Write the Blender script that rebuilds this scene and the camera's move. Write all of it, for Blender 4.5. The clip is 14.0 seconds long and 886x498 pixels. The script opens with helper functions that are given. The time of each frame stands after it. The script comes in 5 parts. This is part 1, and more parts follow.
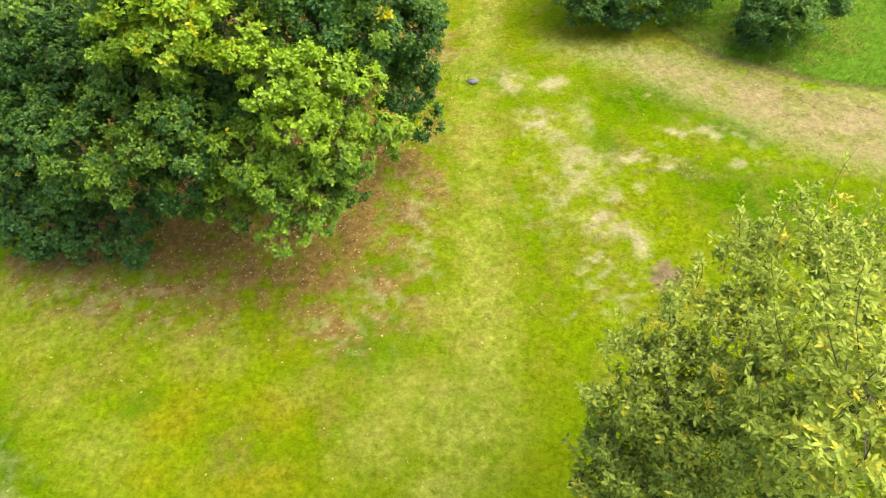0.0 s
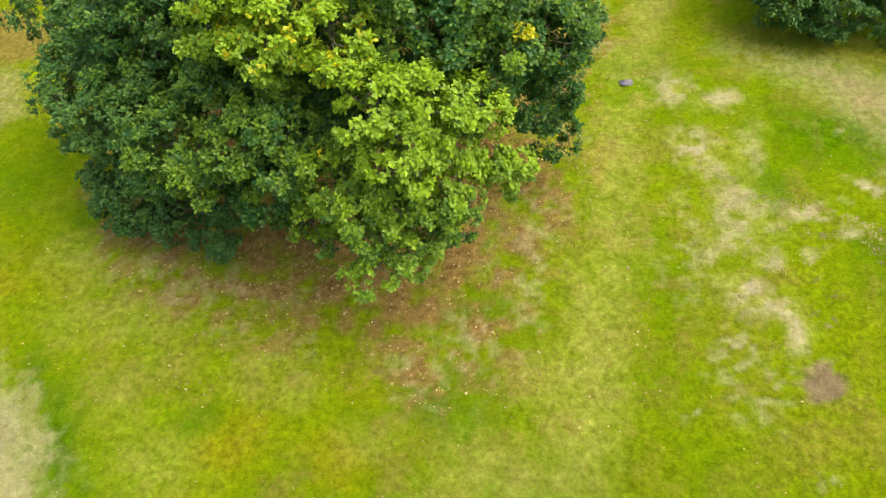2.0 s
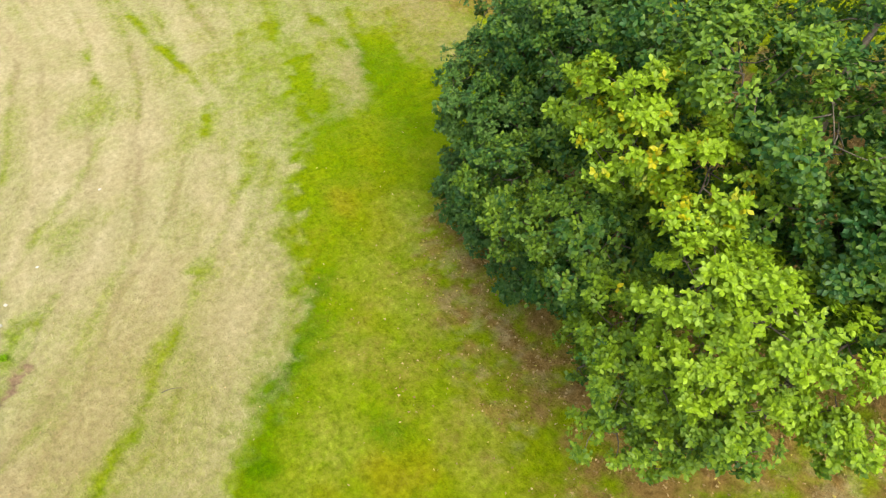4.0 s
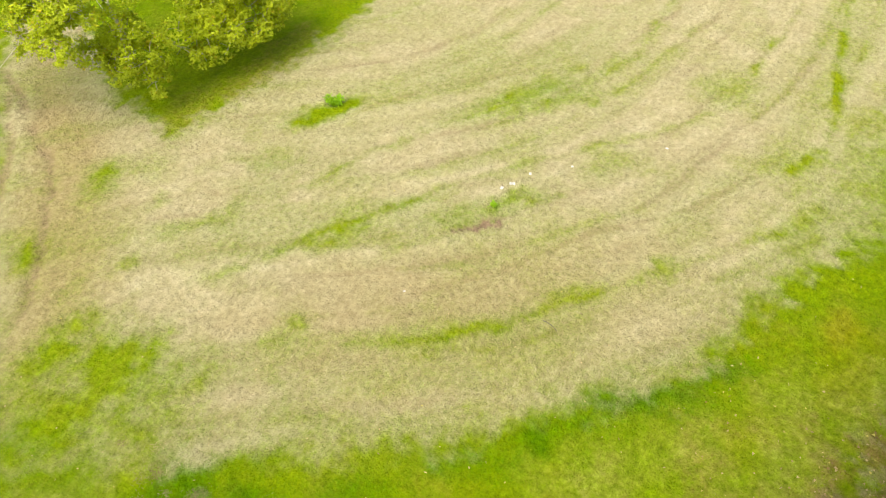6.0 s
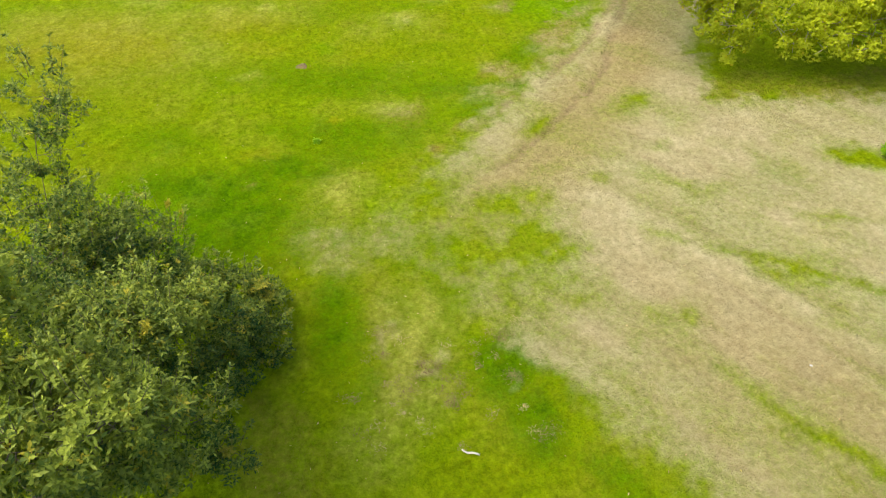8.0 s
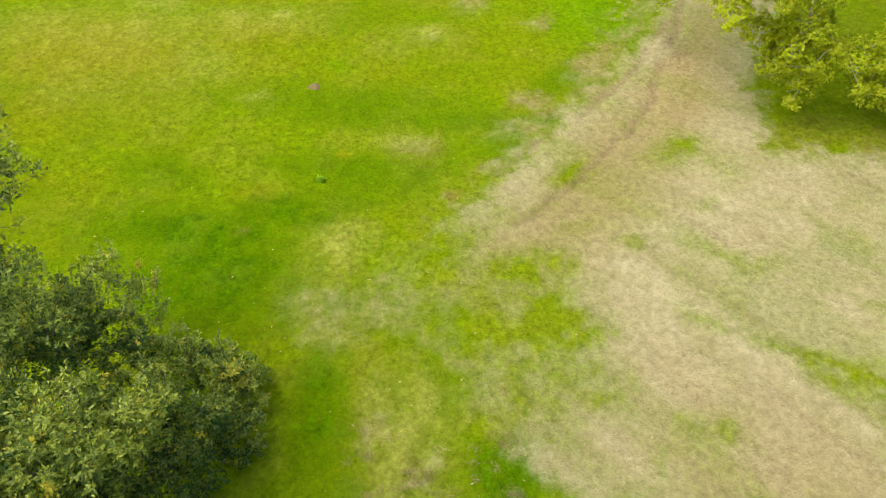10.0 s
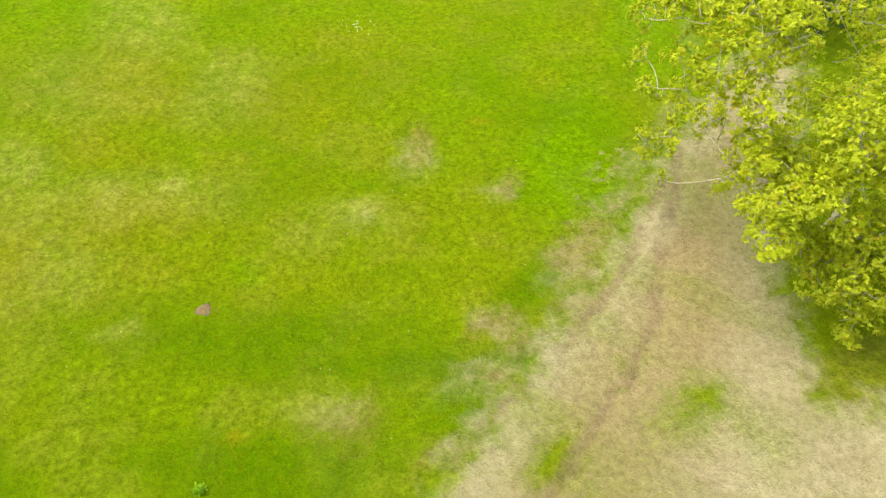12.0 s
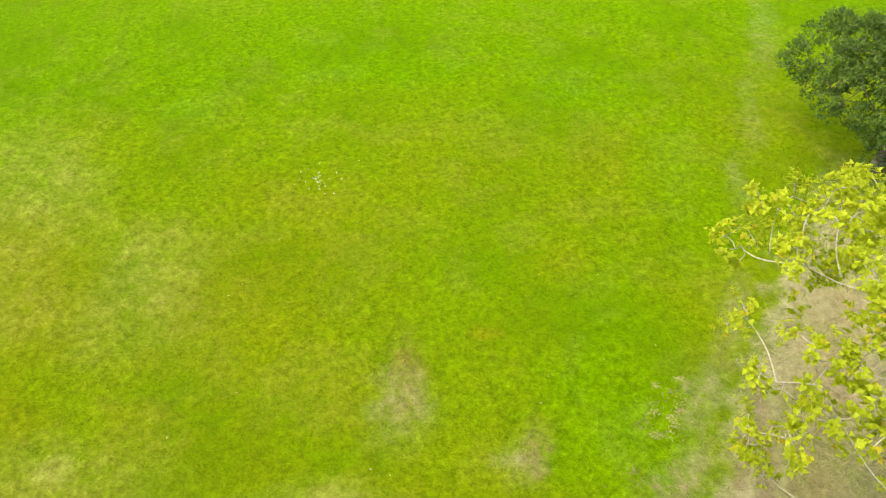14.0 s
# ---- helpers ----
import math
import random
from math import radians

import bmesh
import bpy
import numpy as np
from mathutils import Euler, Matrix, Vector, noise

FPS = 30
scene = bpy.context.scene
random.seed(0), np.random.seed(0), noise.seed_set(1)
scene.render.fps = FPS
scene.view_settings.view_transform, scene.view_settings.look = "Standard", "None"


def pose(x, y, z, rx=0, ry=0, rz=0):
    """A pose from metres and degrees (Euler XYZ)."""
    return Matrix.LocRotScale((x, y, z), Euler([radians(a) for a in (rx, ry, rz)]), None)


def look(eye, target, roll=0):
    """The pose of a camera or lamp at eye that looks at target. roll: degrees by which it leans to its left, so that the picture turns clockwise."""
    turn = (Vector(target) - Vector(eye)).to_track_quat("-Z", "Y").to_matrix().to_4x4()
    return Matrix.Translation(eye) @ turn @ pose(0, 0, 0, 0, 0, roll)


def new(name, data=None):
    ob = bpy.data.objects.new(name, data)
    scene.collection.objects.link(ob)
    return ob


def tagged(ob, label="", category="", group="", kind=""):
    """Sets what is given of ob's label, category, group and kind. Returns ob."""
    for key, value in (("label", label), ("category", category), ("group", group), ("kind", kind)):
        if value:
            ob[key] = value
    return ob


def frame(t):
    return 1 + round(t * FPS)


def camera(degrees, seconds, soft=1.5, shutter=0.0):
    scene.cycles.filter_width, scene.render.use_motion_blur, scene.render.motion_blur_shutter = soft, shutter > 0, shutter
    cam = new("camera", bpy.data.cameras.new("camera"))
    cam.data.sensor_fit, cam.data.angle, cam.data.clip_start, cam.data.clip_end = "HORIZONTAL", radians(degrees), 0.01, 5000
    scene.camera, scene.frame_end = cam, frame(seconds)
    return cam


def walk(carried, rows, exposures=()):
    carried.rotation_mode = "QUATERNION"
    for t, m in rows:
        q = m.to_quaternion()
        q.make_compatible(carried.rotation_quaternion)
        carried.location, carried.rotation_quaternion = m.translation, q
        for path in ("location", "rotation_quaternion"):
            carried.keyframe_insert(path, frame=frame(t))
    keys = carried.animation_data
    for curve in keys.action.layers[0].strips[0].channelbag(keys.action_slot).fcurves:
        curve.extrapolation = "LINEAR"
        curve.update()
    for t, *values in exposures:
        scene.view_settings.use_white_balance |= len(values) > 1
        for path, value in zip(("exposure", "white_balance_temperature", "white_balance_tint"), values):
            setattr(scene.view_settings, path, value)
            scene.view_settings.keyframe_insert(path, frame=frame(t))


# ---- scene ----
cam = camera(64.3, 14.0, 1.2)
METRES, EYE, TILT, LEAN, TURN = 26.728, 12.5, -0.67, -1.81, 0.0
ROWS = [
    (0.0, 0.0, 0.0, 0.0, -4.88, -45.32, 4.84),
    (0.5, 0.0031, 0.0304, -0.002, -4.51, -46.63, 4.89),
    (1.0, 0.0061, 0.0605, -0.0026, -4.17, -47.97, 4.93),
    (1.5, 0.0082, 0.0913, -0.0034, 0.32, -49.0, 5.42),
    (2.0, 0.0092, 0.1214, -0.0045, 8.48, -49.51, 6.0),
    (2.2, 0.0099, 0.1347, -0.0051, 12.54, -49.6, 6.22),
    (4.3, 0.0028, 0.2466, -0.0074, 60.4, -45.11, 5.31),
    (4.5, 0.0011, 0.2554, -0.0092, 66.2, -44.57, 5.06),
    (5.0, -0.005, 0.2742, -0.0111, 82.05, -43.52, 3.95),
    (5.5, -0.0093, 0.2874, -0.0122, 98.75, -42.93, 2.33),
    (6.0, -0.0107, 0.2989, -0.0132, 114.48, -42.82, 0.9),
    (6.5, -0.0117, 0.3082, -0.0147, 129.47, -43.09, -0.24),
    (7.0, -0.0121, 0.3161, -0.0164, 143.66, -43.64, -1.15),
    (7.5, -0.0125, 0.3221, -0.0189, 157.33, -44.3, -1.73),
    (7.7, -0.0126, 0.3238, -0.0205, 163.04, -44.61, -1.93),
    (9.8, -0.0539, 0.2419, -0.0199, 170.57, -46.94, -2.05),
    (10.0, -0.0608, 0.221, -0.0181, 170.21, -47.18, -2.05),
    (10.5, -0.0792, 0.1648, -0.018, 169.44, -47.21, -2.1),
    (11.0, -0.0991, 0.0982, -0.017, 168.68, -47.16, -2.19),
    (11.5, -0.1204, 0.0226, -0.016, 168.0, -46.75, -2.28),
    (12.0, -0.1398, -0.0557, -0.0166, 167.24, -45.83, -2.43),
    (12.5, -0.1577, -0.132, -0.0176, 166.59, -45.13, -2.49),
    (13.0, -0.1716, -0.202, -0.0198, 165.98, -44.49, -2.54),
    (13.5, -0.1806, -0.2647, -0.0238, 165.3, -43.88, -2.62),
    (14.0, -0.1881, -0.3194, -0.03, 164.74, -43.26, -2.58),
]
EXPOSURES = [(t, stops, 7000, 4.0) for t, stops in ((0.0, 1.32), (1.0, 1.22), (2.0, 1.06), (4.5, 1.03), (6.0, 1.0), (6.5, 0.92), (7.5, 0.84), (11.0, 0.9), (12.5, 0.98), (14.0, 0.98))]
walk(cam, [(t, pose(0, 0, EYE, TILT, LEAN, TURN) @ pose(METRES * x, METRES * y, METRES * z, 90 + pitch, roll, yaw)) for t, x, y, z, yaw, pitch, roll in ROWS], EXPOSURES)

# world, sun and exposure ------------------------------------------------
SUN_HEIGHT = 59.0        # degrees; the sun stands in the east, behind thin cloud
world = bpy.data.worlds.new("overcast_sky")
scene.world = world
world.use_nodes = True
wn = world.node_tree.nodes
sky = wn.new("ShaderNodeTexSky")
sky.sky_type = "NISHITA"
sky.sun_disc = False
sky.sun_elevation = radians(SUN_HEIGHT)
sky.sun_rotation = radians(99)
sky.dust_density = 6.0
sky.ozone_density = 0.6
sky.air_density = 1.0
wn["Background"].inputs["Strength"].default_value = 0.145
world.node_tree.links.new(sky.outputs["Color"], wn["Background"].inputs["Color"])
sun_data = bpy.data.lights.new("sun", "SUN")
sun_data.energy, sun_data.angle, sun_data.color = 1.2, radians(70), (1.0, 0.94, 0.83)
sun = new("sun", sun_data)
sun.matrix_world = look((13, -2, 22), (0, 0, 0))

# noise and plan helpers --------------------------------------------------
rng = np.random.default_rng(7)


def lattice(seed, n=256):
    return np.random.default_rng(seed).random((n, n)).astype(np.float32)


LATTICE = [lattice(s) for s in range(12)]


def vnoise(x, y, scale, seed=0):
    """Smooth value noise from 0 to 1; scale is the size of a cell in metres."""
    g = LATTICE[seed % 12]
    u, v = x / scale + 31.7 * seed, y / scale + 17.3 * seed
    i, j = np.floor(u).astype(np.int64), np.floor(v).astype(np.int64)
    a, b = u - i, v - j
    a, b = a * a * (3 - 2 * a), b * b * (3 - 2 * b)
    i0, i1, j0, j1 = i % 256, (i + 1) % 256, j % 256, (j + 1) % 256
    return (g[i0, j0] * (1 - a) + g[i1, j0] * a) * (1 - b) + (g[i0, j1] * (1 - a) + g[i1, j1] * a) * b


def fbm(x, y, scale, seed=0, octaves=3):
    total, amp, norm = 0.0, 1.0, 0.0
    for k in range(octaves):
        total = total + amp * vnoise(x, y, scale / 2 ** k, seed + k)
        norm += amp
        amp *= 0.55
    return total / norm


def smooth(a, b, v):
    s = np.clip((v - a) / (b - a), 0, 1)
    return s * s * (3 - 2 * s)


def line_distance(x, y, pts):
    best = np.full(x.shape, 1e9)
    for (x0, y0), (x1, y1) in zip(pts[:-1], pts[1:]):
        dx, dy = x1 - x0, y1 - y0
        s = np.clip(((x - x0) * dx + (y - y0) * dy) / (dx * dx + dy * dy), 0, 1)
        best = np.minimum(best, np.hypot(x - x0 - s * dx, y - y0 - s * dy))
    return best


def inside(x, y, pts):
    """Signed distance to a closed outline, positive inside."""
    odd = np.zeros(x.shape, bool)
    ring = list(pts) + [pts[0]]
    for (x0, y0), (x1, y1) in zip(ring[:-1], ring[1:]):
        if y0 != y1:
            odd ^= ((y0 > y) != (y1 > y)) & (x < (x1 - x0) * (y - y0) / (y1 - y0) + x0)
    d = line_distance(x, y, ring)
    return np.where(odd, d, -d)


def blob(x, y, cx, cy, rx, ry, turn=0.0, edge=0.5):
    """A soft patch: 1 in the middle, 0 outside."""
    c, s = math.cos(radians(turn)), math.sin(radians(turn))
    u, v = ((x - cx) * c + (y - cy) * s) / rx, (-(x - cx) * s + (y - cy) * c) / ry
    return 1 - smooth(1 - edge, 1 + edge, np.hypot(u, v))


FIELD_EDGE = [(-2.2, -3.2), (-3.6, -0.9), (-4.4, 0.7), (-5.4, 2.2), (-6.6, 4.5), (-7.8, 6.0), (-9.2, 8.0), (-10.4, 8.8),
              (-12.1, 9.5), (-14.0, 10.2), (-14.2, 10.9), (-15.5, 11.7), (-15.6, 13.0), (-15.4, 14.3), (-16.6, 16.0), (-15.8, 16.5), (-14.9, 17.1), (-16.0, 19.2), (-19.1, 19.5), (-28.0, 23.0)]
TREE_GRASS = [(-12.6, -7.2), (-13.3, -8.8), (-13.9, -10.6), (-15.6, -12.9), (-18.5, -17.0), (-24.0, -24.0), (-40.0, -24.0),
              (-40.0, -4.5), (-26.0, -5.6), (-19.3, -6.1), (-16.2, -6.4), (-14.2, -6.7)]
TRACK_EDGE = [(-27.0, -28.0), (-18.2, -20.0), (-14.6, -16.5), (-12.5, -14.6), (-11.0, -12.9), (-10.0, -11.8), (-9.2, -10.9), (-8.2, -10.0),
              (-7.2, -9.1), (-5.9, -8.0), (-4.3, -6.5), (-2.9, -5.5), (-1.9, -4.4)]
FIELD = FIELD_EDGE + [(-60.0, 24.0), (-60.0, -28.0)] + TRACK_EDGE
NORTH_PATH = [(4.6, 21.4), (7.1, 20.8), (8.8, 20.0), (10.2, 18.7), (12.3, 17.4), (14.1, 16.7), (30.0, 8.0), (26.0, 5.0),
              (12.4, 13.4), (10.9, 14.3), (9.6, 15.8), (8.1, 17.6), (6.8, 19.4), (5.0, 20.6)]
VERGE = [(8.9, 21.4), (10.0, 19.6), (10.9, 19.0), (12.4, 17.75), (14.2, 16.95), (30.0, 8.4), (40.0, 30.0), (9.5, 32.0)]
LITTER = [(-9.6, 12.4), (-7.6, 11.8), (-6.2, 11.1), (-4.8, 10.9), (-3.5, 10.4), (-2.1, 9.9), (-1.1, 10.2), (-0.7, 10.9), (-0.6, 12.5),
          (-0.1, 14.5), (0.5, 16.5), (0.8, 19.0), (1.0, 23.0), (-4.0, 27.0), (-11.0, 23.0), (-11.2, 15.0)]
WORN_LINE = [(3.1, 24.9), (2.0, 19.7), (1.8, 16.4), (1.6, 13.9), (1.35, 11.9), (1.2, 9.9), (0.8, 7.9), (-0.2, 6.0), (-1.2, 4.0)]
STRIPE_A = [(-10.3, -3.7), (-12.4, -1.9), (-13.9, -1.4), (-15.3, -0.3), (-16.7, 0.6), (-18.2, 1.9), (-20.0, 3.6), (-22.1, 4.6), (-26.9, 4.9), (-34.0, 5.2)]
STRIPE_B = [(-8.3, -2.3), (-9.9, -1.2), (-11.6, 0.0), (-12.6, 0.8), (-14.3, 2.1), (-15.5, 3.4), (-16.7, 4.7), (-18.0, 6.1), (-19.2, 7.0), (-20.5, 8.1), (-25.0, 8.6)]
STRIPE_C = [(-7.9, 1.6), (-8.6, 3.3), (-9.5, 4.4), (-10.7, 5.6), (-11.5, 6.4), (-12.5, 7.3), (-13.3, 8.1), (-14.5, 9.4), (-15.6, 10.6), (-16.8, 11.7), (-18.7, 13.0)]
STRIPE_D = [(-17.5, 9.9), (-19.1, 10.6), (-20.9, 10.8), (-24.1, 10.7), (-32.0, 11.0)]
STRIPE_E = [(-12.8, 8.7), (-14.0, 9.8), (-15.3, 11.0), (-16.5, 12.2), (-18.4, 13.4), (-21.5, 14.0)]
STRIPE_F = [(-14.2, 12.6), (-15.6, 14.1), (-18.0, 15.3), (-20.7, 15.6)]
STRIPE_P = [(-10.6, 1.2), (-11.8, 2.1), (-13.0, 3.2), (-14.1, 4.2), (-15.2, 5.2), (-16.2, 6.4)]
SEAM_G = [(-15.6, -2.6), (-18.0, -1.1), (-19.6, 1.2), (-22.1, 3.1), (-25.6, 3.8)]
SEAM_H = [(-18.6, -1.7), (-20.3, -0.4), (-22.3, 1.2), (-24.6, 1.9)]
SEAM_K = [(-9.8, 2.4), (-11.2, 4.0), (-13.2, 5.6), (-15.0, 7.6), (-17.0, 9.0)]
SWATH_GUIDE = [(16.0, -23.0), (-3.6, -0.9), (-7.8, 6.0), (-12.1, 10.1), (-16.3, 12.0), (-24.0, 14.5), (-50.0, 17.0)]
TRACK_LINE = [(-4.4, -5.2), (-8.4, -8.4), (-12.2, -12.6), (-20.0, -20.0)]
RUT_1 = [(-13.8, -15.6), (-12.7, -13.6), (-11.5, -11.8), (-10.6, -10.1), (-9.3, -8.6), (-8.1, -7.6), (-6.9, -6.6), (-5.4, -5.6)]
CREAM_LINE = [(-13.2, -15.0), (-11.4, -12.5), (-9.8, -10.8), (-7.7, -8.8), (-6.2, -7.5), (-4.7, -6.2)]
RUT_2 = [(-12.6, -14.0), (-10.3, -11.3), (-7.9, -9.3), (-5.8, -7.9), (-4.0, -6.6), (-2.5, -5.7)]


def patches(x, y, grain, rows, soft=False):
    """Ragged or soft patches; each row: centre, radii, turn and strength."""
    total = np.zeros(x.shape)
    for cx, cy, rx, ry, turn, amount in rows:
        near = (np.abs(x - cx) < 2.2 * max(rx, ry)) & (np.abs(y - cy) < 2.2 * max(rx, ry))
        if near.any():
            m = blob(x[near], y[near], cx, cy, rx, ry, turn, 0.8)
            m = m * (0.45 + 1.1 * grain[near]) if soft else smooth(0.12, 0.62, m + 0.9 * (grain[near] - 0.5))
            total[near] = np.maximum(total[near], amount * m)
    return total


BLEACHED = (
    (3.18, 19.38, 0.65, 0.47, 82, 0.8), (4.31, 18.92, 0.6, 0.36, 17, 0.8), (3.74, 16.83, 0.77, 0.47, -74, 0.85), (4.67, 16.46, 1.1, 0.42, 77, 0.5),
    (4.57, 14.9, 0.99, 0.61, 74, 0.6), (2.98, 15.27, 0.17, 0.16, 77, 1), (4.45, 14.08, 0.54, 0.32, -26, 0.7), (4.93, 13.44, 0.23, 0.18, -1, 0.9),
    (4.25, 12.56, 0.56, 0.43, -54, 1), (5.21, 11.88, 0.52, 0.32, 65, 1), (4.75, 12.28, 0.33, 0.16, -23, 1), (3.72, 13.61, 0.27, 0.15, 77, 0.8),
    (5.84, 14.96, 0.39, 0.16, 11, 0.8), (6.71, 14.43, 0.21, 0.17, 5, 0.8), (5.68, 13.82, 0.18, 0.16, 15, 0.8),
)
SPECKLED = (
    (7.4, 15.63, 0.63, 0.26, -7, 0.7), (7.43, 17.89, 0.24, 0.18, 0, 0.8), (3.78, 11.15, 0.74, 0.4, 75, 0.55), (3.16, 13.69, 1.34, 0.59, 79, 0.3),
    (8.82, 14.26, 0.74, 0.24, -7, 0.5), (4.51, 10.34, 0.69, 0.26, 74, 0.5), (8.53, 15.58, 0.91, 0.33, -27, 0.5), (-2.15, 10.19, 0.65, 0.23, -8, 0.3),
    (-1.5, 10.19, 0.51, 0.2, 19, 0.3), (-0.19, 12.67, 1.21, 0.57, 88, 0.35),
)
SPECKLED_EAST = (
    (-1.36, 10.94, 0.72, 0.64, -61, 0.4), (2.9, 9.77, 0.21, 0.11, 11, 0.6), (4.13, 9.96, 0.57, 0.37, -31, 0.45), (5.94, 14.92, 0.29, 0.14, 8, 0.8),
    (6.66, 14.39, 0.17, 0.12, 24, 0.8), (7.33, 17.78, 0.35, 0.15, 7, 0.7), (7.13, 15.54, 0.37, 0.18, 9, 0.5), (5.78, 9.21, 0.21, 0.1, 12, 0.5),
    (5.27, 8.69, 0.38, 0.2, 13, 0.4),
)
YELLOWED = (
    (-5.59, 8.04, 0.8, 0.59, -39, 1), (-5.34, 8.62, 0.61, 0.44, -58, 0.8), (-3.51, 8.06, 0.86, 0.64, -24, 0.85), (-8.94, 9.93, 1.12, 0.64, -22, 0.55),
    (-3.01, 9.51, 0.64, 0.45, -18, 0.6), (1.34, 16.3, 0.8, 0.23, 84, 0.9), (-3.6, 6.53, 0.88, 0.45, -10, 0.9), (-2.09, 6.95, 0.57, 0.47, -22, 0.5),
    (1.45, 6.19, 0.64, 0.46, -4, 0.6), (3.55, 9.62, 0.98, 0.74, 68, 0.4),
)
YELLOWED_WEST = (
    (-5.79, 6.77, 0.7, 0.44, -20, 0.7), (-12.22, 11.22, 0.71, 0.57, -15, 0.9), (-10.98, 11.41, 0.95, 0.68, -22, 0.7), (-5.6, 8.36, 0.52, 0.33, 62, 0.8),
    (-13.31, 12.87, 0.71, 0.6, -17, 0.5), (-12.78, 15.7, 0.3, 0.25, 63, 0.6), (-11.88, 12.07, 1.22, 0.73, -43, 0.5), (-12.21, 13.51, 1.04, 0.67, -24, 0.35),
    (-11.21, 11.14, 0.74, 0.44, -12, 0.6),
)
FADED = (
    (1.6, 14.38, 1.39, 0.55, 83, 0.6), (1.31, 12.06, 0.97, 0.56, 84, 0.75), (0.61, 10, 0.76, 0.65, -12, 0.55), (0.18, 7.5, 1.26, 0.78, -7, 0.85),
    (1.1, 7.58, 0.92, 0.57, 82, 0.6), (-5.26, 9.63, 1.1, 0.41, 4, 0.28), (-1.54, 7, 0.69, 0.6, -27, 0.6), (-7.28, 7.92, 1.02, 0.62, -58, 0.25),
    (-7.52, 9.76, 0.8, 0.44, -17, 0.23), (-0.94, 8.1, 0.82, 0.58, -88, 0.5), (-2.95, 8.48, 0.5, 0.4, -29, 0.3), (2, 16.33, 1.6, 0.36, 83, 0.5),
    (0.27, 6.21, 0.96, 0.45, -7, 0.55),
)
FADED_WEST = (
    (-8.59, 10.62, 1.26, 0.49, -9, 0.4), (-10.72, 11.84, 1.13, 0.62, -51, 0.45), (-5.26, 9.96, 0.83, 0.4, 3, 0.35), (-8.29, 8.86, 0.89, 0.61, -38, 0.35),
    (-4.61, 9.38, 0.47, 0.36, -13, 0.35), (0.75, 8.8, 0.82, 0.43, 9, 0.42), (-9.09, 10.5, 0.96, 0.74, -24, 0.35), (-6.7, 7.68, 0.77, 0.58, 56, 0.39),
    (-6.44, 6.68, 0.64, 0.33, 61, 0.28), (-8.06, 9.22, 0.71, 0.56, 57, 0.24), (-5.34, 9.38, 0.41, 0.33, 65, 0.21), (-8.15, 8.65, 0.73, 0.46, -44, 0.32),
    (-10.04, 10.52, 0.94, 0.67, -17, 0.35),
)
RICH_NORTH = (
    (8.69, 12.78, 1.75, 1.24, -22, 0.95), (7.49, 13.98, 0.91, 0.68, 8, 0.6), (6.82, 17.57, 1.67, 1.08, -31, 0.85), (5.19, 15.84, 0.83, 0.54, 83, 0.6),
    (8.93, 15.79, 0.92, 0.44, -32, 0.8), (-1.39, 9.23, 0.88, 0.67, -15, 0.75), (3, 8.32, 0.86, 0.58, 73, 0.17), (2.46, 7.42, 0.65, 0.45, 74, 0.21),
    (2.51, 20.24, 1.12, 1.03, -23, 0.5), (-0.28, 11.15, 0.68, 0.53, -14, 0.35),
)
RICH_NORTH_WEST = (
    (-0.87, 10.03, 0.65, 0.48, -14, 0.45), (-6.22, 8.56, 0.41, 0.29, -50, 0.7), (-8.37, 7.42, 0.74, 0.46, -47, 0.6), (10.32, 11.6, 1.1, 0.72, 47, 0.8),
    (-1.25, 11.61, 0.72, 0.57, 3, 0.6), (-8.93, 7.93, 1.41, 0.32, -61, 0.85), (-7.82, 7.15, 0.59, 0.4, -16, 0.4), (-13.68, 14.4, 1.23, 0.68, -46, 0.5),
    (-13.34, 15.27, 0.92, 0.58, -22, 0.5),
)
OLIVE = (
    (2.62, 12.28, 1.2, 0.7, 79, 0.6), (2.28, 13.82, 0.9, 0.6, 82, 0.5), (2.62, 10.76, 1.06, 0.65, 78, 0.5), (-2.1, 7.57, 0.78, 0.56, -80, 0.6),
    (-4.02, 7.41, 0.66, 0.49, -65, 0.7), (-7.87, 9.21, 0.79, 0.41, -16, 0.4), (3.36, 17.53, 1.17, 0.68, 80, 0.35), (3.42, 7.58, 0.82, 0.66, 59, 0.4),
)
RICH_FIELD_EDGE = (
    (-8.78, 7.85, 1.03, 0.4, -50, 0.85), (-7.5, 6.34, 0.66, 0.42, -47, 0.85), (-16.56, 15.26, 1.46, 0.72, -34, 0.55), (-14.38, 14.48, 1.06, 0.48, -28, 0.5),
    (-11.41, 13.52, 0.84, 0.43, -30, 0.5), (-10.04, 9.12, 0.97, 0.27, -45, 0.8), (-8.08, 6.88, 1.42, 0.3, -53, 0.7), (-6.4, 5.15, 1.25, 0.3, -62, 0.6),
    (-17.42, 15.15, 1.64, 0.56, -15, 0.6), (-15.26, 12.63, 1.22, 0.64, -33, 0.35),
)
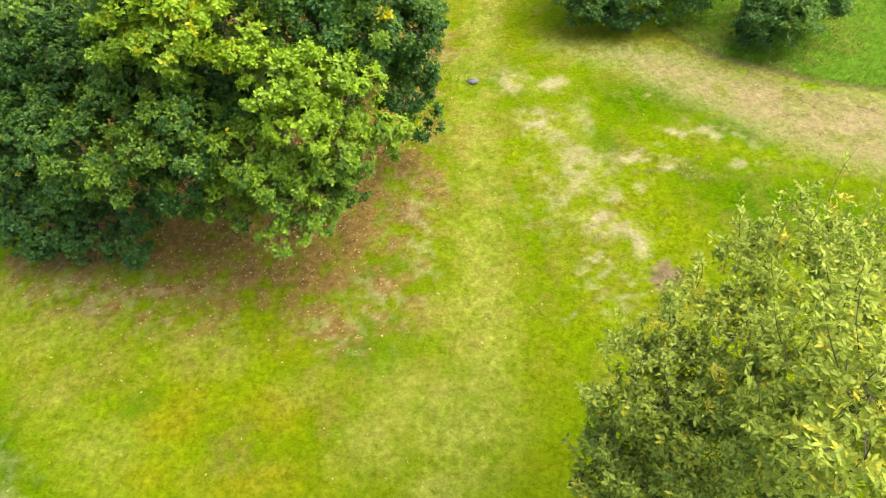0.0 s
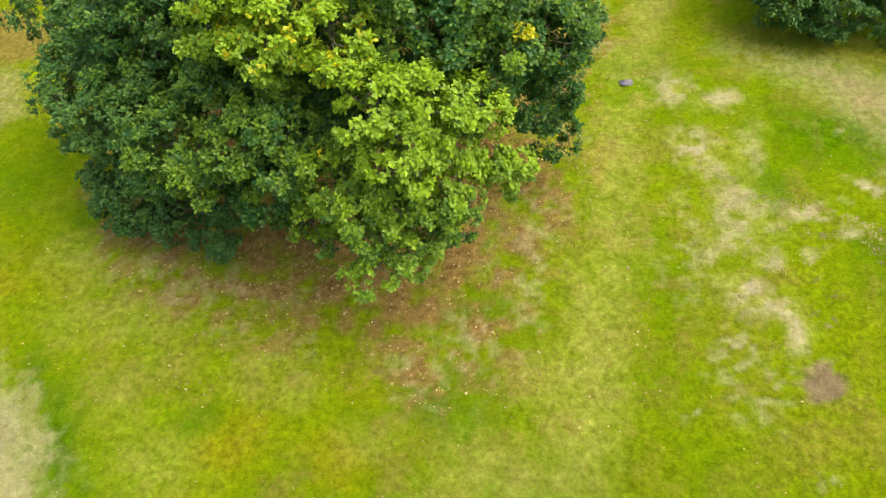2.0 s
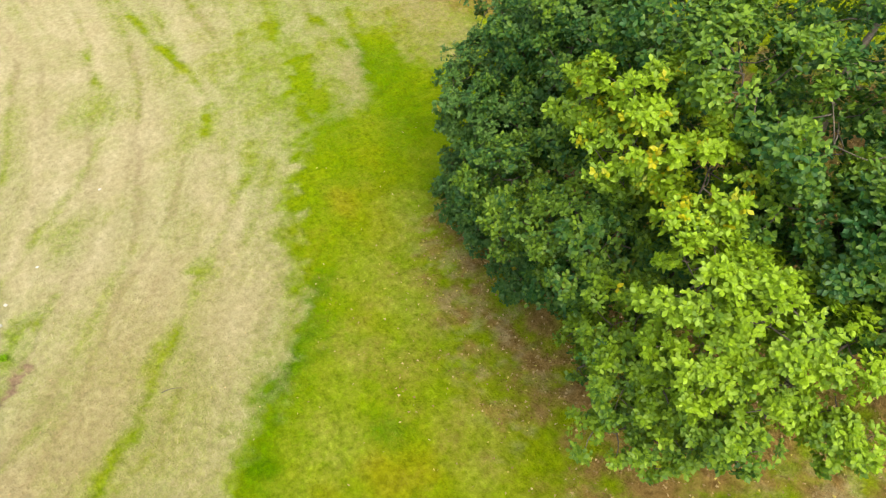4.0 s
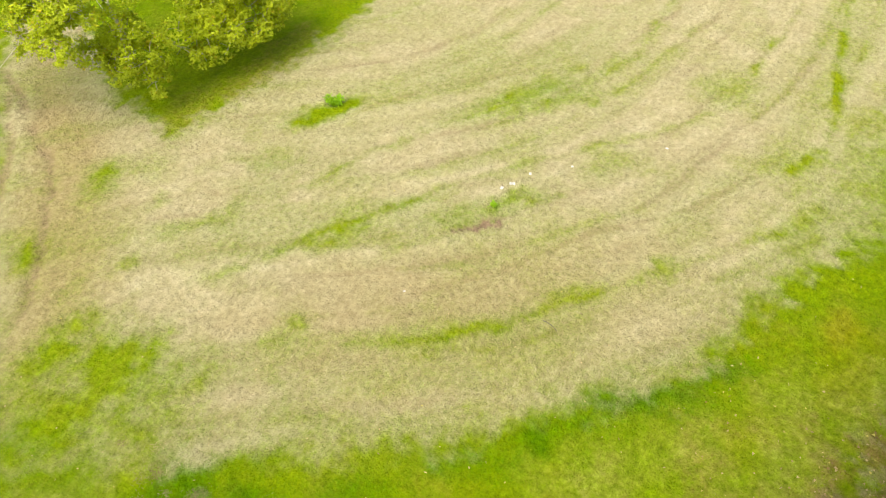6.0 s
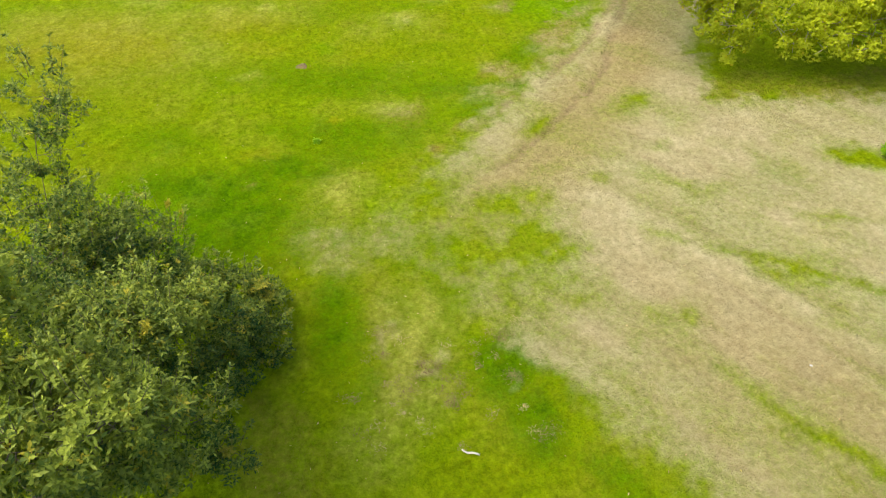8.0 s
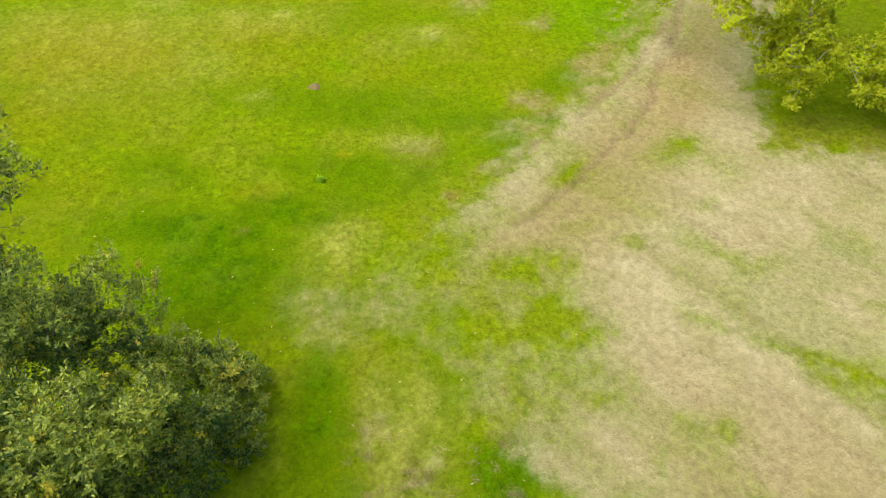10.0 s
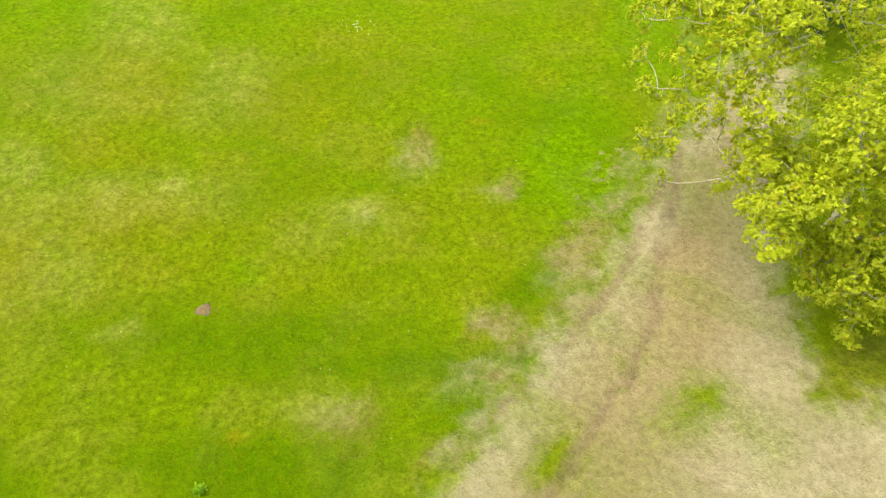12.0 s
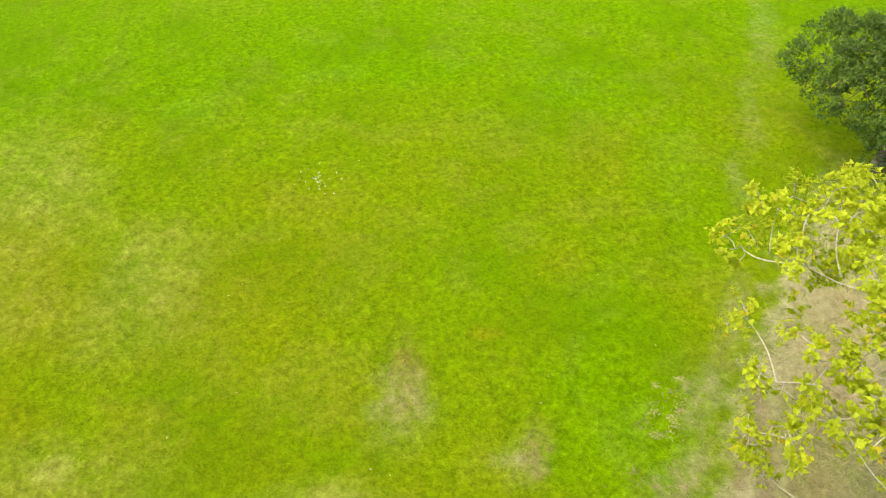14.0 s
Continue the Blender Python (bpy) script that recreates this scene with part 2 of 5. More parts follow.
RICH_JUNCTION = (
    (-3.56, 0.65, 0.7, 0.57, 66, 1), (-3.95, 2.14, 0.9, 0.48, -72, 0.8), (-0.58, -1.68, 0.98, 0.49, 83, 0.85), (1.91, -4.85, 1.81, 0.98, -23, 0.9),
    (3.08, -6.97, 1.04, 0.76, -60, 0.8), (-2.54, -7.56, 2.03, 0.65, 18, 0.5), (-0.9, 0.41, 0.46, 0.4, -34, 0.4), (-5.03, 3.57, 0.78, 0.35, -65, 0.6),
    (-0.97, -3.98, 0.37, 0.32, -75, 0.6), (1.64, -5.46, 1.79, 0.85, -13, 0.9), (-0.44, -1.18, 0.85, 0.42, 89, 0.85), (0.51, -3.8, 0.74, 0.58, -28, 0.4),
    (-1.92, -8.01, 1.59, 0.66, -10, 0.6), (-4.2, 0.39, 0.61, 0.55, -72, 0.9),
)
RICH_LAWN = (
    (2.76, -6.93, 2.03, 0.76, -12, 0.5), (2.09, -3.18, 0.89, 0.64, -68, 0.5), (2.12, -6.64, 1.97, 0.75, -16, 1), (0.05, -6.91, 1.29, 0.58, -16, 0.9), (-1.54, -7.32, 0.99, 0.51, -15, 0.6), (-5.95, -8.64, 0.68, 0.42, 33, 0.6), (-2.56, -10.43, 1.68, 0.58, -13, 0.4), (-0.91, -8.55, 1.38, 0.56, -13, 0.5), (3.12, -9.1, 1.08, 0.65, -26, 0.5),
)
FRESH_LAWN = (
    (-10.74, -16.12, 3.29, 1.33, 69, 0.8), (-9.44, -19.73, 2.19, 1.48, 72, 0.4), (-10.98, -15.84, 1.53, 0.92, 57, 0.8), (-3.31, -30.18, 2.49, 1.93, -30, 0.8), (-8.91, -29.36, 5.34, 1.6, -13, 0.9),
)
RICH_FAR_LAWN = (
    (-14.49, -26.77, 4.05, 2.48, -7, 0.8), (-9.27, -14.63, 1.31, 0.62, 69, 0.6), (-8.88, -19.86, 0.99, 0.91, 64, 0.5), (-1.71, -13.19, 0.45, 0.34, -36, 0.5),
    (-15.24, -20.86, 2.73, 1.15, 60, 0.6), (0.15, -31.4, 3.19, 1.84, -76, 0.6), (-2.49, -28.61, 1.73, 1.27, -71, 0.8), (-7.96, -30.97, 5.06, 2.04, -15, 0.9),
    (-14.86, -28.42, 4.28, 3.08, -4, 0.8), (-8.98, -19.78, 1.2, 0.76, -13, 0.5), (-16.07, -23.57, 3.34, 0.97, 60, 0.6), (-10.89, -15.62, 1.54, 0.67, 61, 0.7),
    (-2.09, -17.94, 0.69, 0.4, -23, 0.4),
)
FADED_SOUTH = (
    (-2.12, -0.72, 1.07, 0.73, 86, 1.2), (-1.62, 0.77, 0.79, 0.66, 84, 0.9), (-0.83, 1.82, 0.71, 0.62, -87, 0.63), (5.36, -14.47, 2.98, 1.96, -39, 0.3),
    (4.02, -16.44, 2.39, 1.04, -22, 0.5), (0.57, -16.48, 1.62, 0.52, -18, 0.45), (6.09, -17.07, 1.25, 0.77, -33, 0.4), (-1.25, -5.65, 0.76, 0.65, -44, 0.72),
    (4.1, -18.4, 1.19, 0.82, -54, 0.75), (0.08, -16.45, 0.69, 0.31, -15, 0.7), (0.87, -12.02, 0.38, 0.22, -19, 0.5), (2.92, -22.21, 2.52, 1.71, -29, 0.35),
)
FADED_FAR = (
    (-4.41, -14.54, 0.67, 0.58, -22, 0.62), (2.4, -14.41, 1.33, 0.7, -82, 0.5), (-1.37, -5.8, 0.51, 0.36, -22, 0.62), (-1.4, -20.27, 1.66, 1.31, -31, 0.31),
    (-3.19, -9.21, 0.74, 0.31, -13, 0.5), (0.09, -16.56, 0.61, 0.31, -20, 1), (-1.63, -21.32, 1.76, 1, -82, 0.5), (1.37, -25.65, 2.36, 1.39, -73, 0.44),
    (-4.52, -14.52, 0.94, 0.49, -16, 0.56), (-0.67, -15.45, 0.48, 0.28, -24, 0.5), (-6.32, -16.39, 0.89, 0.65, 82, 0.38), (-3.32, -13.96, 0.79, 0.52, -22, 0.31),
    (6.26, -16.45, 3.33, 1.39, -14, 0.5), (1.42, -16.36, 2.63, 0.88, -11, 0.5),
)
YELLOW_SOUTH = (
    (0.58, -7.57, 0.62, 0.35, -22, 0.7), (4.78, -13.21, 3.18, 2.23, -57, 0.45), (2.92, -10.38, 1.72, 1.11, -30, 0.3), (5.89, -9.32, 1.03, 0.68, -42, 0.35),
    (-8.48, -4.68, 0.31, 0.24, -3, 0.4), (-1.44, -8.96, 0.31, 0.18, -16, 0.9), (4.01, -14.3, 1.7, 1.09, -60, 0.45), (0.29, -13.76, 1.31, 0.84, -22, 0.5),
    (-3.51, -19.85, 2.22, 1.97, -40, 0.45), (0.92, -7.71, 0.35, 0.24, -30, 0.7), (3.03, -7.41, 0.32, 0.16, -20, 0.6),
)
YELLOW_FAR = (
    (-3.96, -12.25, 1.25, 0.81, -14, 0.34), (1.93, -18.69, 1.64, 1.19, -62, 0.52), (1.25, -21.76, 3.11, 1.75, -73, 0.57), (-2.57, -18.24, 2.15, 0.95, -17, 0.4),
    (-10.98, -19.37, 0.94, 0.73, -3, 0.52), (-5.34, -23.47, 2.02, 1.48, -21, 0.4), (-5.37, -16.99, 1.1, 0.78, 87, 0.4), (-8.6, -17.73, 0.42, 0.21, -13, 0.92),
    (-0.15, -27.68, 2.33, 1.68, -35, 0.46), (1.33, -18.22, 1.61, 1, -29, 0.46), (-3.46, -15.86, 1.12, 0.78, -24, 0.34),
    (5.91, -15.35, 3.67, 2.22, -22, 0.86), (1.4, -15.63, 2.94, 1.4, -13, 0.63), (6.93, -12.21, 2.13, 1.43, -37, 0.57), (-2.52, -12.64, 2.38, 1.22, -11, 0.4),
)
TAN_LAWN = (
    (-6.62, -17.26, 0.96, 0.34, 79, 0.56), (-8.61, -14.79, 0.63, 0.22, 73, 0.44), (-6.94, -10.44, 0.62, 0.28, 11, 0.6), (-7.47, -9.87, 0.32, 0.25, -5, 0.48),
    (-6.72, -9.14, 0.25, 0.15, -9, 0.68), (-3.62, -8.73, 0.68, 0.52, 2, 0.36), (-9.75, -12.37, 1.11, 0.51, 56, 0.6), (-8.7, -10.66, 0.28, 0.23, 4, 0.48),
    (-3.92, -6.83, 0.15, 0.13, -17, 0.56), (1.13, -6.48, 0.17, 0.09, -19, 0.48), (-4.89, -7.72, 0.38, 0.16, 36, 0.32), (-6.61, -17.47, 0.51, 0.27, 80, 0.48),
)
TAN_VERGE = (
    (-6.36, -16.57, 0.62, 0.45, 81, 0.35), (-8.38, -14.72, 0.45, 0.35, 66, 0.4), (-4.6, -14.28, 0.35, 0.28, -24, 0.25), (-9.7, -12.07, 0.33, 0.18, -10, 0.7),
    (-9.15, -11.75, 0.26, 0.17, -8, 0.5), (-2.13, -3.66, 0.39, 0.23, -40, 0.7), (-0.56, -3.69, 0.43, 0.29, -87, 0.5), (-2.16, 0.31, 0.24, 0.1, -10, 0.7),
    (-1.23, -0.52, 0.27, 0.14, -69, 0.6), (-1.7, -0.96, 0.27, 0.13, 58, 0.4), (-3.75, 0.09, 0.13, 0.1, 72, 0.7), (-2.52, -0.01, 0.1, 0.08, -10, 0.5),
    (-22.67, -28.63, 2.84, 0.43, 56, 0.18), (-19.12, -23.9, 2.01, 0.26, 57, 0.16), (-16.95, -21.11, 1.33, 0.32, 56, 0.16),
)
TAN_JUNCTION = (
    (-0.29, -2.92, 0.19, 0.14, -20, 0.4), (-2.16, 0.29, 0.23, 0.1, -17, 0.7), (-2.42, 1.23, 0.13, 0.1, -18, 0.6), (-1.24, -0.67, 0.3, 0.17, -88, 0.5),
    (-3.76, 0.93, 0.14, 0.09, 68, 0.6), (-3.8, -0.04, 0.11, 0.1, 60, 0.6), (-2.59, 0.67, 0.1, 0.07, -17, 0.5), (-2.12, -3.52, 0.49, 0.26, -36, 0.6),
    (-0.71, -4.06, 0.4, 0.32, -85, 0.45), (-3.33, -8.93, 0.5, 0.35, -21, 0.35),
)
LUSH_HAY_SOUTH = (
    (-15.04, -3.8, 0.58, 0.26, -11, 1.3), (-15.7, -3.22, 0.66, 0.33, -21, 1.5), (-12.8, -3.75, 0.58, 0.54, -53, 0.55), (-11.74, -2.69, 0.84, 0.19, -33, 0.4),
    (-7.94, 0.48, 0.24, 0.18, 8, 0.6), (-7.39, 0.23, 0.5, 0.3, -64, 0.3), (-11.36, 0.18, 0.21, 0.15, 13, 0.8), (-10.95, -0.33, 0.28, 0.15, 48, 0.6),
    (-9.05, 3.83, 0.56, 0.2, -54, 0.75), (-10.65, -7.58, 0.42, 0.33, 37, 0.9), (-10.87, -0.26, 0.24, 0.15, 39, 0.9), (-10.68, -0.86, 0.27, 0.18, 11, 0.6),
    (-7.97, 0.47, 0.28, 0.13, 47, 0.8),
    (-15.24, -3.59, 0.79, 0.44, -27, 1.6), (-15.88, -3.14, 0.6, 0.35, -12, 1.4),
)
LUSH_HAY_WEST = (
    (-7.45, 0.38, 0.29, 0.13, -47, 0.4), (-12.51, -3.77, 0.8, 0.37, 54, 0.5), (-6.4, 0.93, 0.33, 0.16, 65, 0.5), (-21.26, 7.6, 0.84, 0.73, -49, 0.9),
    (-19.01, 2.46, 1.93, 0.4, -45, 0.75), (-16.3, 5.28, 1, 0.53, -47, 0.55), (-13.46, 3.37, 0.83, 0.26, -44, 1.1), (-12.39, 2.18, 0.59, 0.29, -55, 0.6),
    (-11.19, 5.84, 0.3, 0.14, -76, 0.7), (-9.27, 4.22, 0.54, 0.13, -54, 0.8), (-12.57, 7.51, 0.31, 0.19, 2, 0.9), (-14.16, 7.74, 0.68, 0.46, -41, 0.3),
    (-20.8, 3.07, 0.39, 0.16, -41, 0.4),
)
LUSH_HAY_NORTH = (
    (-18.78, 3.19, 1.74, 0.41, -47, 0.7), (-16.29, 5.28, 0.65, 0.42, -64, 0.6), (-20.88, 7.57, 0.91, 0.63, -86, 0.5), (-9.54, 4.38, 0.75, 0.13, -52, 0.9),
    (-12.59, 7.54, 0.31, 0.14, -47, 0.8), (-7.94, 0.5, 0.27, 0.13, -88, 0.8), (-10.89, -0.17, 0.33, 0.24, 70, 0.7), (-12.75, -3.56, 0.67, 0.39, 81, 0.6),
    (-11.68, -3.33, 0.95, 0.46, -64, 0.35), (-11.01, 5.68, 0.43, 0.23, -40, 0.5), (-21.4, 13.93, 0.48, 0.39, -55, 0.5), (-17.76, 12.53, 0.44, 0.36, -51, 0.5),
    (-12.83, 2.37, 0.59, 0.42, -47, 0.5),
)
LUSH_TRACK_NEAR = (
    (-5.32, -4.36, 0.38, 0.28, 70, 0.85), (-5.47, -3.01, 0.5, 0.43, 10, 0.6), (-4.55, -5.69, 0.99, 0.19, 40, 0.55), (-10.75, -7.63, 0.44, 0.34, 28, 0.9),
    (-7.01, -6.92, 0.32, 0.19, 53, 0.6), (-3.08, -5.94, 0.85, 0.18, 18, 0.45), (-6.5, -2.3, 0.24, 0.17, 1, 0.6), (-2.92, -3.21, 0.29, 0.24, -13, 0.6),
    (-5, -7.15, 0.72, 0.21, 41, 0.4), (-6.62, -5.14, 0.33, 0.26, 3, 0.4),
)
LUSH_TRACK_FAR = (
    (-11.33, -6.64, 0.74, 0.54, 44, 0.35), (-6.98, -6.86, 0.34, 0.26, 80, 0.75), (-10.73, -7.57, 0.5, 0.3, 55, 0.85), (-9.55, -8.81, 0.32, 0.19, 79, 0.5),
    (-5.02, -5.73, 0.66, 0.18, 26, 0.5), (-6.01, -6.14, 0.58, 0.14, 21, 0.5), (-10.1, -5.54, 0.37, 0.28, 21, 0.45), (-8.93, -8.27, 0.21, 0.13, 36, 0.6),
    (-9.83, -7.6, 0.23, 0.18, 42, 0.5), (-8.01, -4.52, 0.41, 0.18, -10, 0.45),
)
TAN_TRACKSIDE = (
    (-9.53, -11.98, 1.1, 0.42, 47, 0.6), (-9.27, -10.7, 0.83, 0.34, 38, 0.45), (-7.15, -10.39, 0.76, 0.28, -31, 0.6), (-6.38, -9.26, 0.56, 0.24, -2, 0.6),
    (-8.8, -11.38, 0.31, 0.27, 23, 0.5), (-6.49, -9.17, 0.88, 0.34, 15, 0.6), (-0.68, -4.03, 0.83, 0.64, -41, 0.5), (-2.1, -3.64, 0.81, 0.57, -31, 0.5),
    (-0.85, -2.97, 0.78, 0.35, -25, 0.4), (-3.81, -0.64, 0.77, 0.3, -50, 0.4),
    (-11.01, -13.79, 0.74, 0.33, 37, 0.6), (-12.43, -15.21, 0.82, 0.31, 44, 0.55), (-13.95, -16.83, 1.07, 0.29, 50, 0.45),
)
RICH_TRACKSIDE = (
    (-1.73, -11.28, 2.77, 0.84, -14, 0.55), (-4.93, -9.82, 2.06, 0.55, -14, 0.6), (-8.14, -11.25, 0.96, 0.47, 42, 0.6), (-7.35, -9.61, 0.68, 0.32, 20, 0.6),
    (-6.21, -9.41, 0.41, 0.33, -10, 0.6), (-8.82, -10.81, 0.55, 0.23, 38, 0.5),
)
LUSH_MARGINS = (
    (-5.58, -4.44, 0.74, 0.5, 23, 0.5), (-3.28, -2.93, 0.98, 0.54, -42, 0.42), (-5.58, -2.81, 0.71, 0.49, 0, 0.45), (-3.82, -5.43, 1.4, 0.59, 33, 0.42),
    (-6.26, -2.31, 0.64, 0.24, 19, 0.5), (-10.33, -7.53, 0.96, 0.63, 9, 0.7), (-11.05, -7.06, 0.69, 0.44, -18, 0.4), (-12.82, -3.79, 1.04, 0.34, -77, 0.5),
    (-10.84, -3.36, 1.97, 0.2, -28, 0.35), (-7.06, -6.97, 0.63, 0.31, 32, 0.6), (-10.93, -0.12, 0.52, 0.37, -32, 0.4),
    (-16.81, 15.57, 1.74, 0.54, -20, 0.9), (-15.87, 14.6, 1.33, 0.53, -26, 0.8), (-17.54, 13.29, 2.04, 0.41, -22, 0.7), (-15.96, 12.83, 1.66, 0.68, -28, 0.75),
)
BARE_SOIL = ((5.4, 10.65, 0.34, 0.34, 20, 0.9), (-12.5, 2.93, 0.72, 0.11, -45, 1.0))


def plan(x, y):
    """What covers the ground at each place, as weights from 0 to 1, and its height."""
    wx = x + 0.7 * (fbm(x, y, 1.3, 1) - 0.5) + 0.3 * (vnoise(x, y, 0.22, 4) - 0.5)
    wy = y + 0.7 * (fbm(x, y, 1.3, 5) - 0.5) + 0.3 * (vnoise(x, y, 0.22, 8) - 0.5)
    n1, n2, n3 = fbm(x, y, 0.9, 2, 4), fbm(x, y, 3.5, 6, 3), fbm(x, y, 0.35, 9, 2)
    grain = 0.55 * n1 + 0.45 * n3
    # mown hay field and track
    d_field = np.minimum(inside(wx, wy, FIELD), -inside(wx, wy, TREE_GRASS))
    field = smooth(-0.4, 0.5, d_field + 1.1 * (n3 - 0.5))
    field = field * smooth(-22.0, -17.5, y + 2.0 * (n1 - 0.5))
    s = line_distance(x, y, SWATH_GUIDE) + 0.35 * (n2 - 0.5)
    along = (x - y) * 0.7
    streak = 0.6 * fbm(s * 2.6, along * 0.28, 1.0, 3, 3) + 0.4 * fbm(s * 6.0, along * 0.9, 1.0, 8, 2)
    across, ahead = (x - y) * 0.7 + 0.3 * (n2 - 0.5), (x + y) * 0.7
    on_track = smooth(3.2, 1.2, line_distance(x, y, TRACK_LINE))
    streak = streak * (1 - on_track) + on_track * (0.6 * fbm(across * 1.8, ahead * 0.2, 1.0, 5, 3) + 0.4 * fbm(across * 6.0, ahead * 0.9, 1.0, 2, 2))
    cream = (1 - smooth(0.15, 0.8, line_distance(wx, wy, CREAM_LINE))) * (0.5 + n3)
    streak = streak + 0.12 * cream
    swath = fbm(s * 0.9, along * 0.16, 1.0, 10, 2)
    green = 0.72 * patches(wx, wy, grain, LUSH_HAY_SOUTH + LUSH_HAY_WEST + LUSH_HAY_NORTH, True)
    lx, ly = x + 0.22 * (n1 - 0.5), y + 0.22 * (n3 - 0.5)
    broken = 0.25 + 0.75 * smooth(0.38, 0.6, 0.35 * n2 + 0.65 * n1)
    for pts, width, wide, amount in ((STRIPE_A, 0.06, 0.5, 0.54), (STRIPE_B, 0.05, 0.35, 0.58), (STRIPE_C, 0.06, 0.3, 0.52), (STRIPE_D, 0.12, 0.3, 0.62), (STRIPE_E, 0.05, 0.25, 0.4),
                                     (STRIPE_F, 0.12, 0.4, 0.55), (STRIPE_P, 0.05, 0.25, 0.55)):
        d = line_distance(lx, ly, pts)
        green = np.maximum(green, amount * broken * (1 - smooth(0.5 * width, width + 0.11, d)))
        green = np.maximum(green, 0.24 * (1 - smooth(0.1, wide, d)) * smooth(0.4, 0.6, n1))
        streak = streak + 0.13 * smooth(0.1, 0.22, d) * (1 - smooth(0.3, 0.55, d)) * smooth(0.4, 0.6, n2)
    for pts in (SEAM_G, SEAM_H, SEAM_K):
        d = line_distance(lx, ly, pts)
        streak = streak - 0.3 * broken * (1 - smooth(0.03, 0.16, d)) + 0.1 * smooth(0.12, 0.25, d) * (1 - smooth(0.3, 0.6, d))
    green = np.clip(np.maximum(green, 0.9 * patches(wx, wy, grain, LUSH_TRACK_NEAR + LUSH_TRACK_FAR + LUSH_MARGINS, True)), 0, 1)
    row = np.abs((s + 0.5 * (n2 - 0.5) + 0.12 * (n3 - 0.5)) / 1.25 % 1.0 - 0.5) * 1.25
    seam = (0.35 + 0.65 * smooth(-4.0, 1.0, y)) * (1 - smooth(0.03, 0.16, row)) * smooth(0.3, 0.6, fbm(s * 0.8, along * 0.12, 1.0, 4, 2)) * (1 - on_track)
    streak = streak - 0.12 * seam + 0.08 * smooth(0.2, 0.45, row) * (1 - on_track)
    thin = 0.3 * seam * smooth(0.35, 0.6, n1) * smooth(-3.0, 2.0, y) + 0.26 * smooth(0.48, 0.72, swath) + 0.14 * smooth(0.5, 0.7, n1) + 0.12 * smooth(0.48, 0.7, n2)
    mixed = smooth(0.2, 0.8, blob(x, y, -3.2, -3.0, 3.4, 2.8, -35, 0.7) + 0.9 * (grain - 0.5))
    corner = blob(x, y, -16.8, 17.4, 3.4, 2.8, -40, 0.7)
    olive = smooth(0.15, 0.9, np.maximum(np.maximum(corner, blob(x, y, -20.0, 14.0, 5.5, 2.6, -42, 0.8)), 0.7 * blob(x, y, -27.0, 16.0, 6.0, 4.0, -20, 0.8)) + 0.5 * (grain - 0.5))
    dry = field * np.clip(1.0 - green - thin - (0.2 + 0.5 * n3) * np.maximum(mixed, olive), 0, 1)
    # mown path in the north and bleached patches of cut grass
    d_path = inside(wx, wy, NORTH_PATH)
    path = smooth(-0.8, 0.9, d_path + 1.6 * (grain - 0.5)) * np.clip(1.0 - 0.45 * smooth(0.45, 0.7, n1) - 0.35 * smooth(0.5, 0.7, n3) - 0.4 * smooth(9.0, 5.0, x), 0, 1)
    bleached = patches(wx, wy, grain, BLEACHED, True)
    dry = np.maximum(np.maximum(dry, path), bleached * 1.05 * smooth(0.36, 0.6, n3))
    crumbs = smooth(0.5, 0.66, 0.6 * vnoise(x, y, 0.16, 3) + 0.4 * vnoise(x, y, 0.3, 10))
    dry = np.maximum(dry, 1.2 * patches(wx, wy, grain, SPECKLED + SPECKLED_EAST, True) * crumbs)
    tan = 0.9 * patches(wx, wy, grain, TAN_VERGE + TAN_JUNCTION + TAN_TRACKSIDE, True)
    dry = np.maximum(dry, 0.9 * tan * (0.55 + 0.6 * crumbs))
    # leaf litter below the oaks, the willow and the shrubs
    d_litter = inside(wx, wy, LITTER)
    litter = smooth(-1.3, 0.9, d_litter + 3.4 * (grain - 0.5)) * np.clip(0.4 + 0.52 * smooth(0.2, 1.8, d_litter) + 2.5 * (n3 - 0.46), 0, 1)
    litter = np.maximum(litter, 0.75 * patches(wx, wy, grain, TAN_LAWN, True))
    olive_turf = patches(wx, wy, grain, OLIVE, True)
    litter = np.maximum(litter, 0.5 * olive_turf * smooth(0.4, 0.62, n3))
    litter = np.maximum(litter, 0.22 * smooth(6.0, 10.0, y) * smooth(-14.0, -9.0, x) * smooth(0.45, 0.68, 0.5 * n1 + 0.5 * n3))
    litter = np.maximum(litter, patches(wx, wy, grain, ((-21.0, 20.6, 4.0, 2.0, -40, 0.3), (-18.65, 20.81, 2.51, 1.37, -11, 0.7), (0.9, 1.6, 0.7, 1.3, 10, 0.14), (-14.0, -7.6, 1.8, 0.6, 12, 0.2), (-17.5, -6.8, 2.4, 0.7, 5, 0.25), (7.6, 21.4, 3.2, 0.7, -15, 0.3))))
    dry = np.maximum(dry, 0.3 * crumbs * (1 - smooth(0.2, 1.4, np.abs(d_litter))) * smooth(0.4, 0.6, n1))
    d_verge = inside(x + 0.3 * (n1 - 0.5), y + 0.3 * (n3 - 0.5), VERGE)
    verge = smooth(-0.05, 0.12, d_verge)
    # yellowed, faded and rich turf
    tuft = smooth(0.28, 0.72, 0.6 * n3 + 0.4 * vnoise(x, y, 0.27, 11))
    south = smooth(-22.0, -31.0, y)
    yellow = 0.14 + 0.1 * smooth(2.0, 7.0, y) + 0.16 * smooth(0.4, 0.72, n2) + 0.14 * smooth(0.4, 0.7, n1) + 0.15 * (tuft - 0.4)
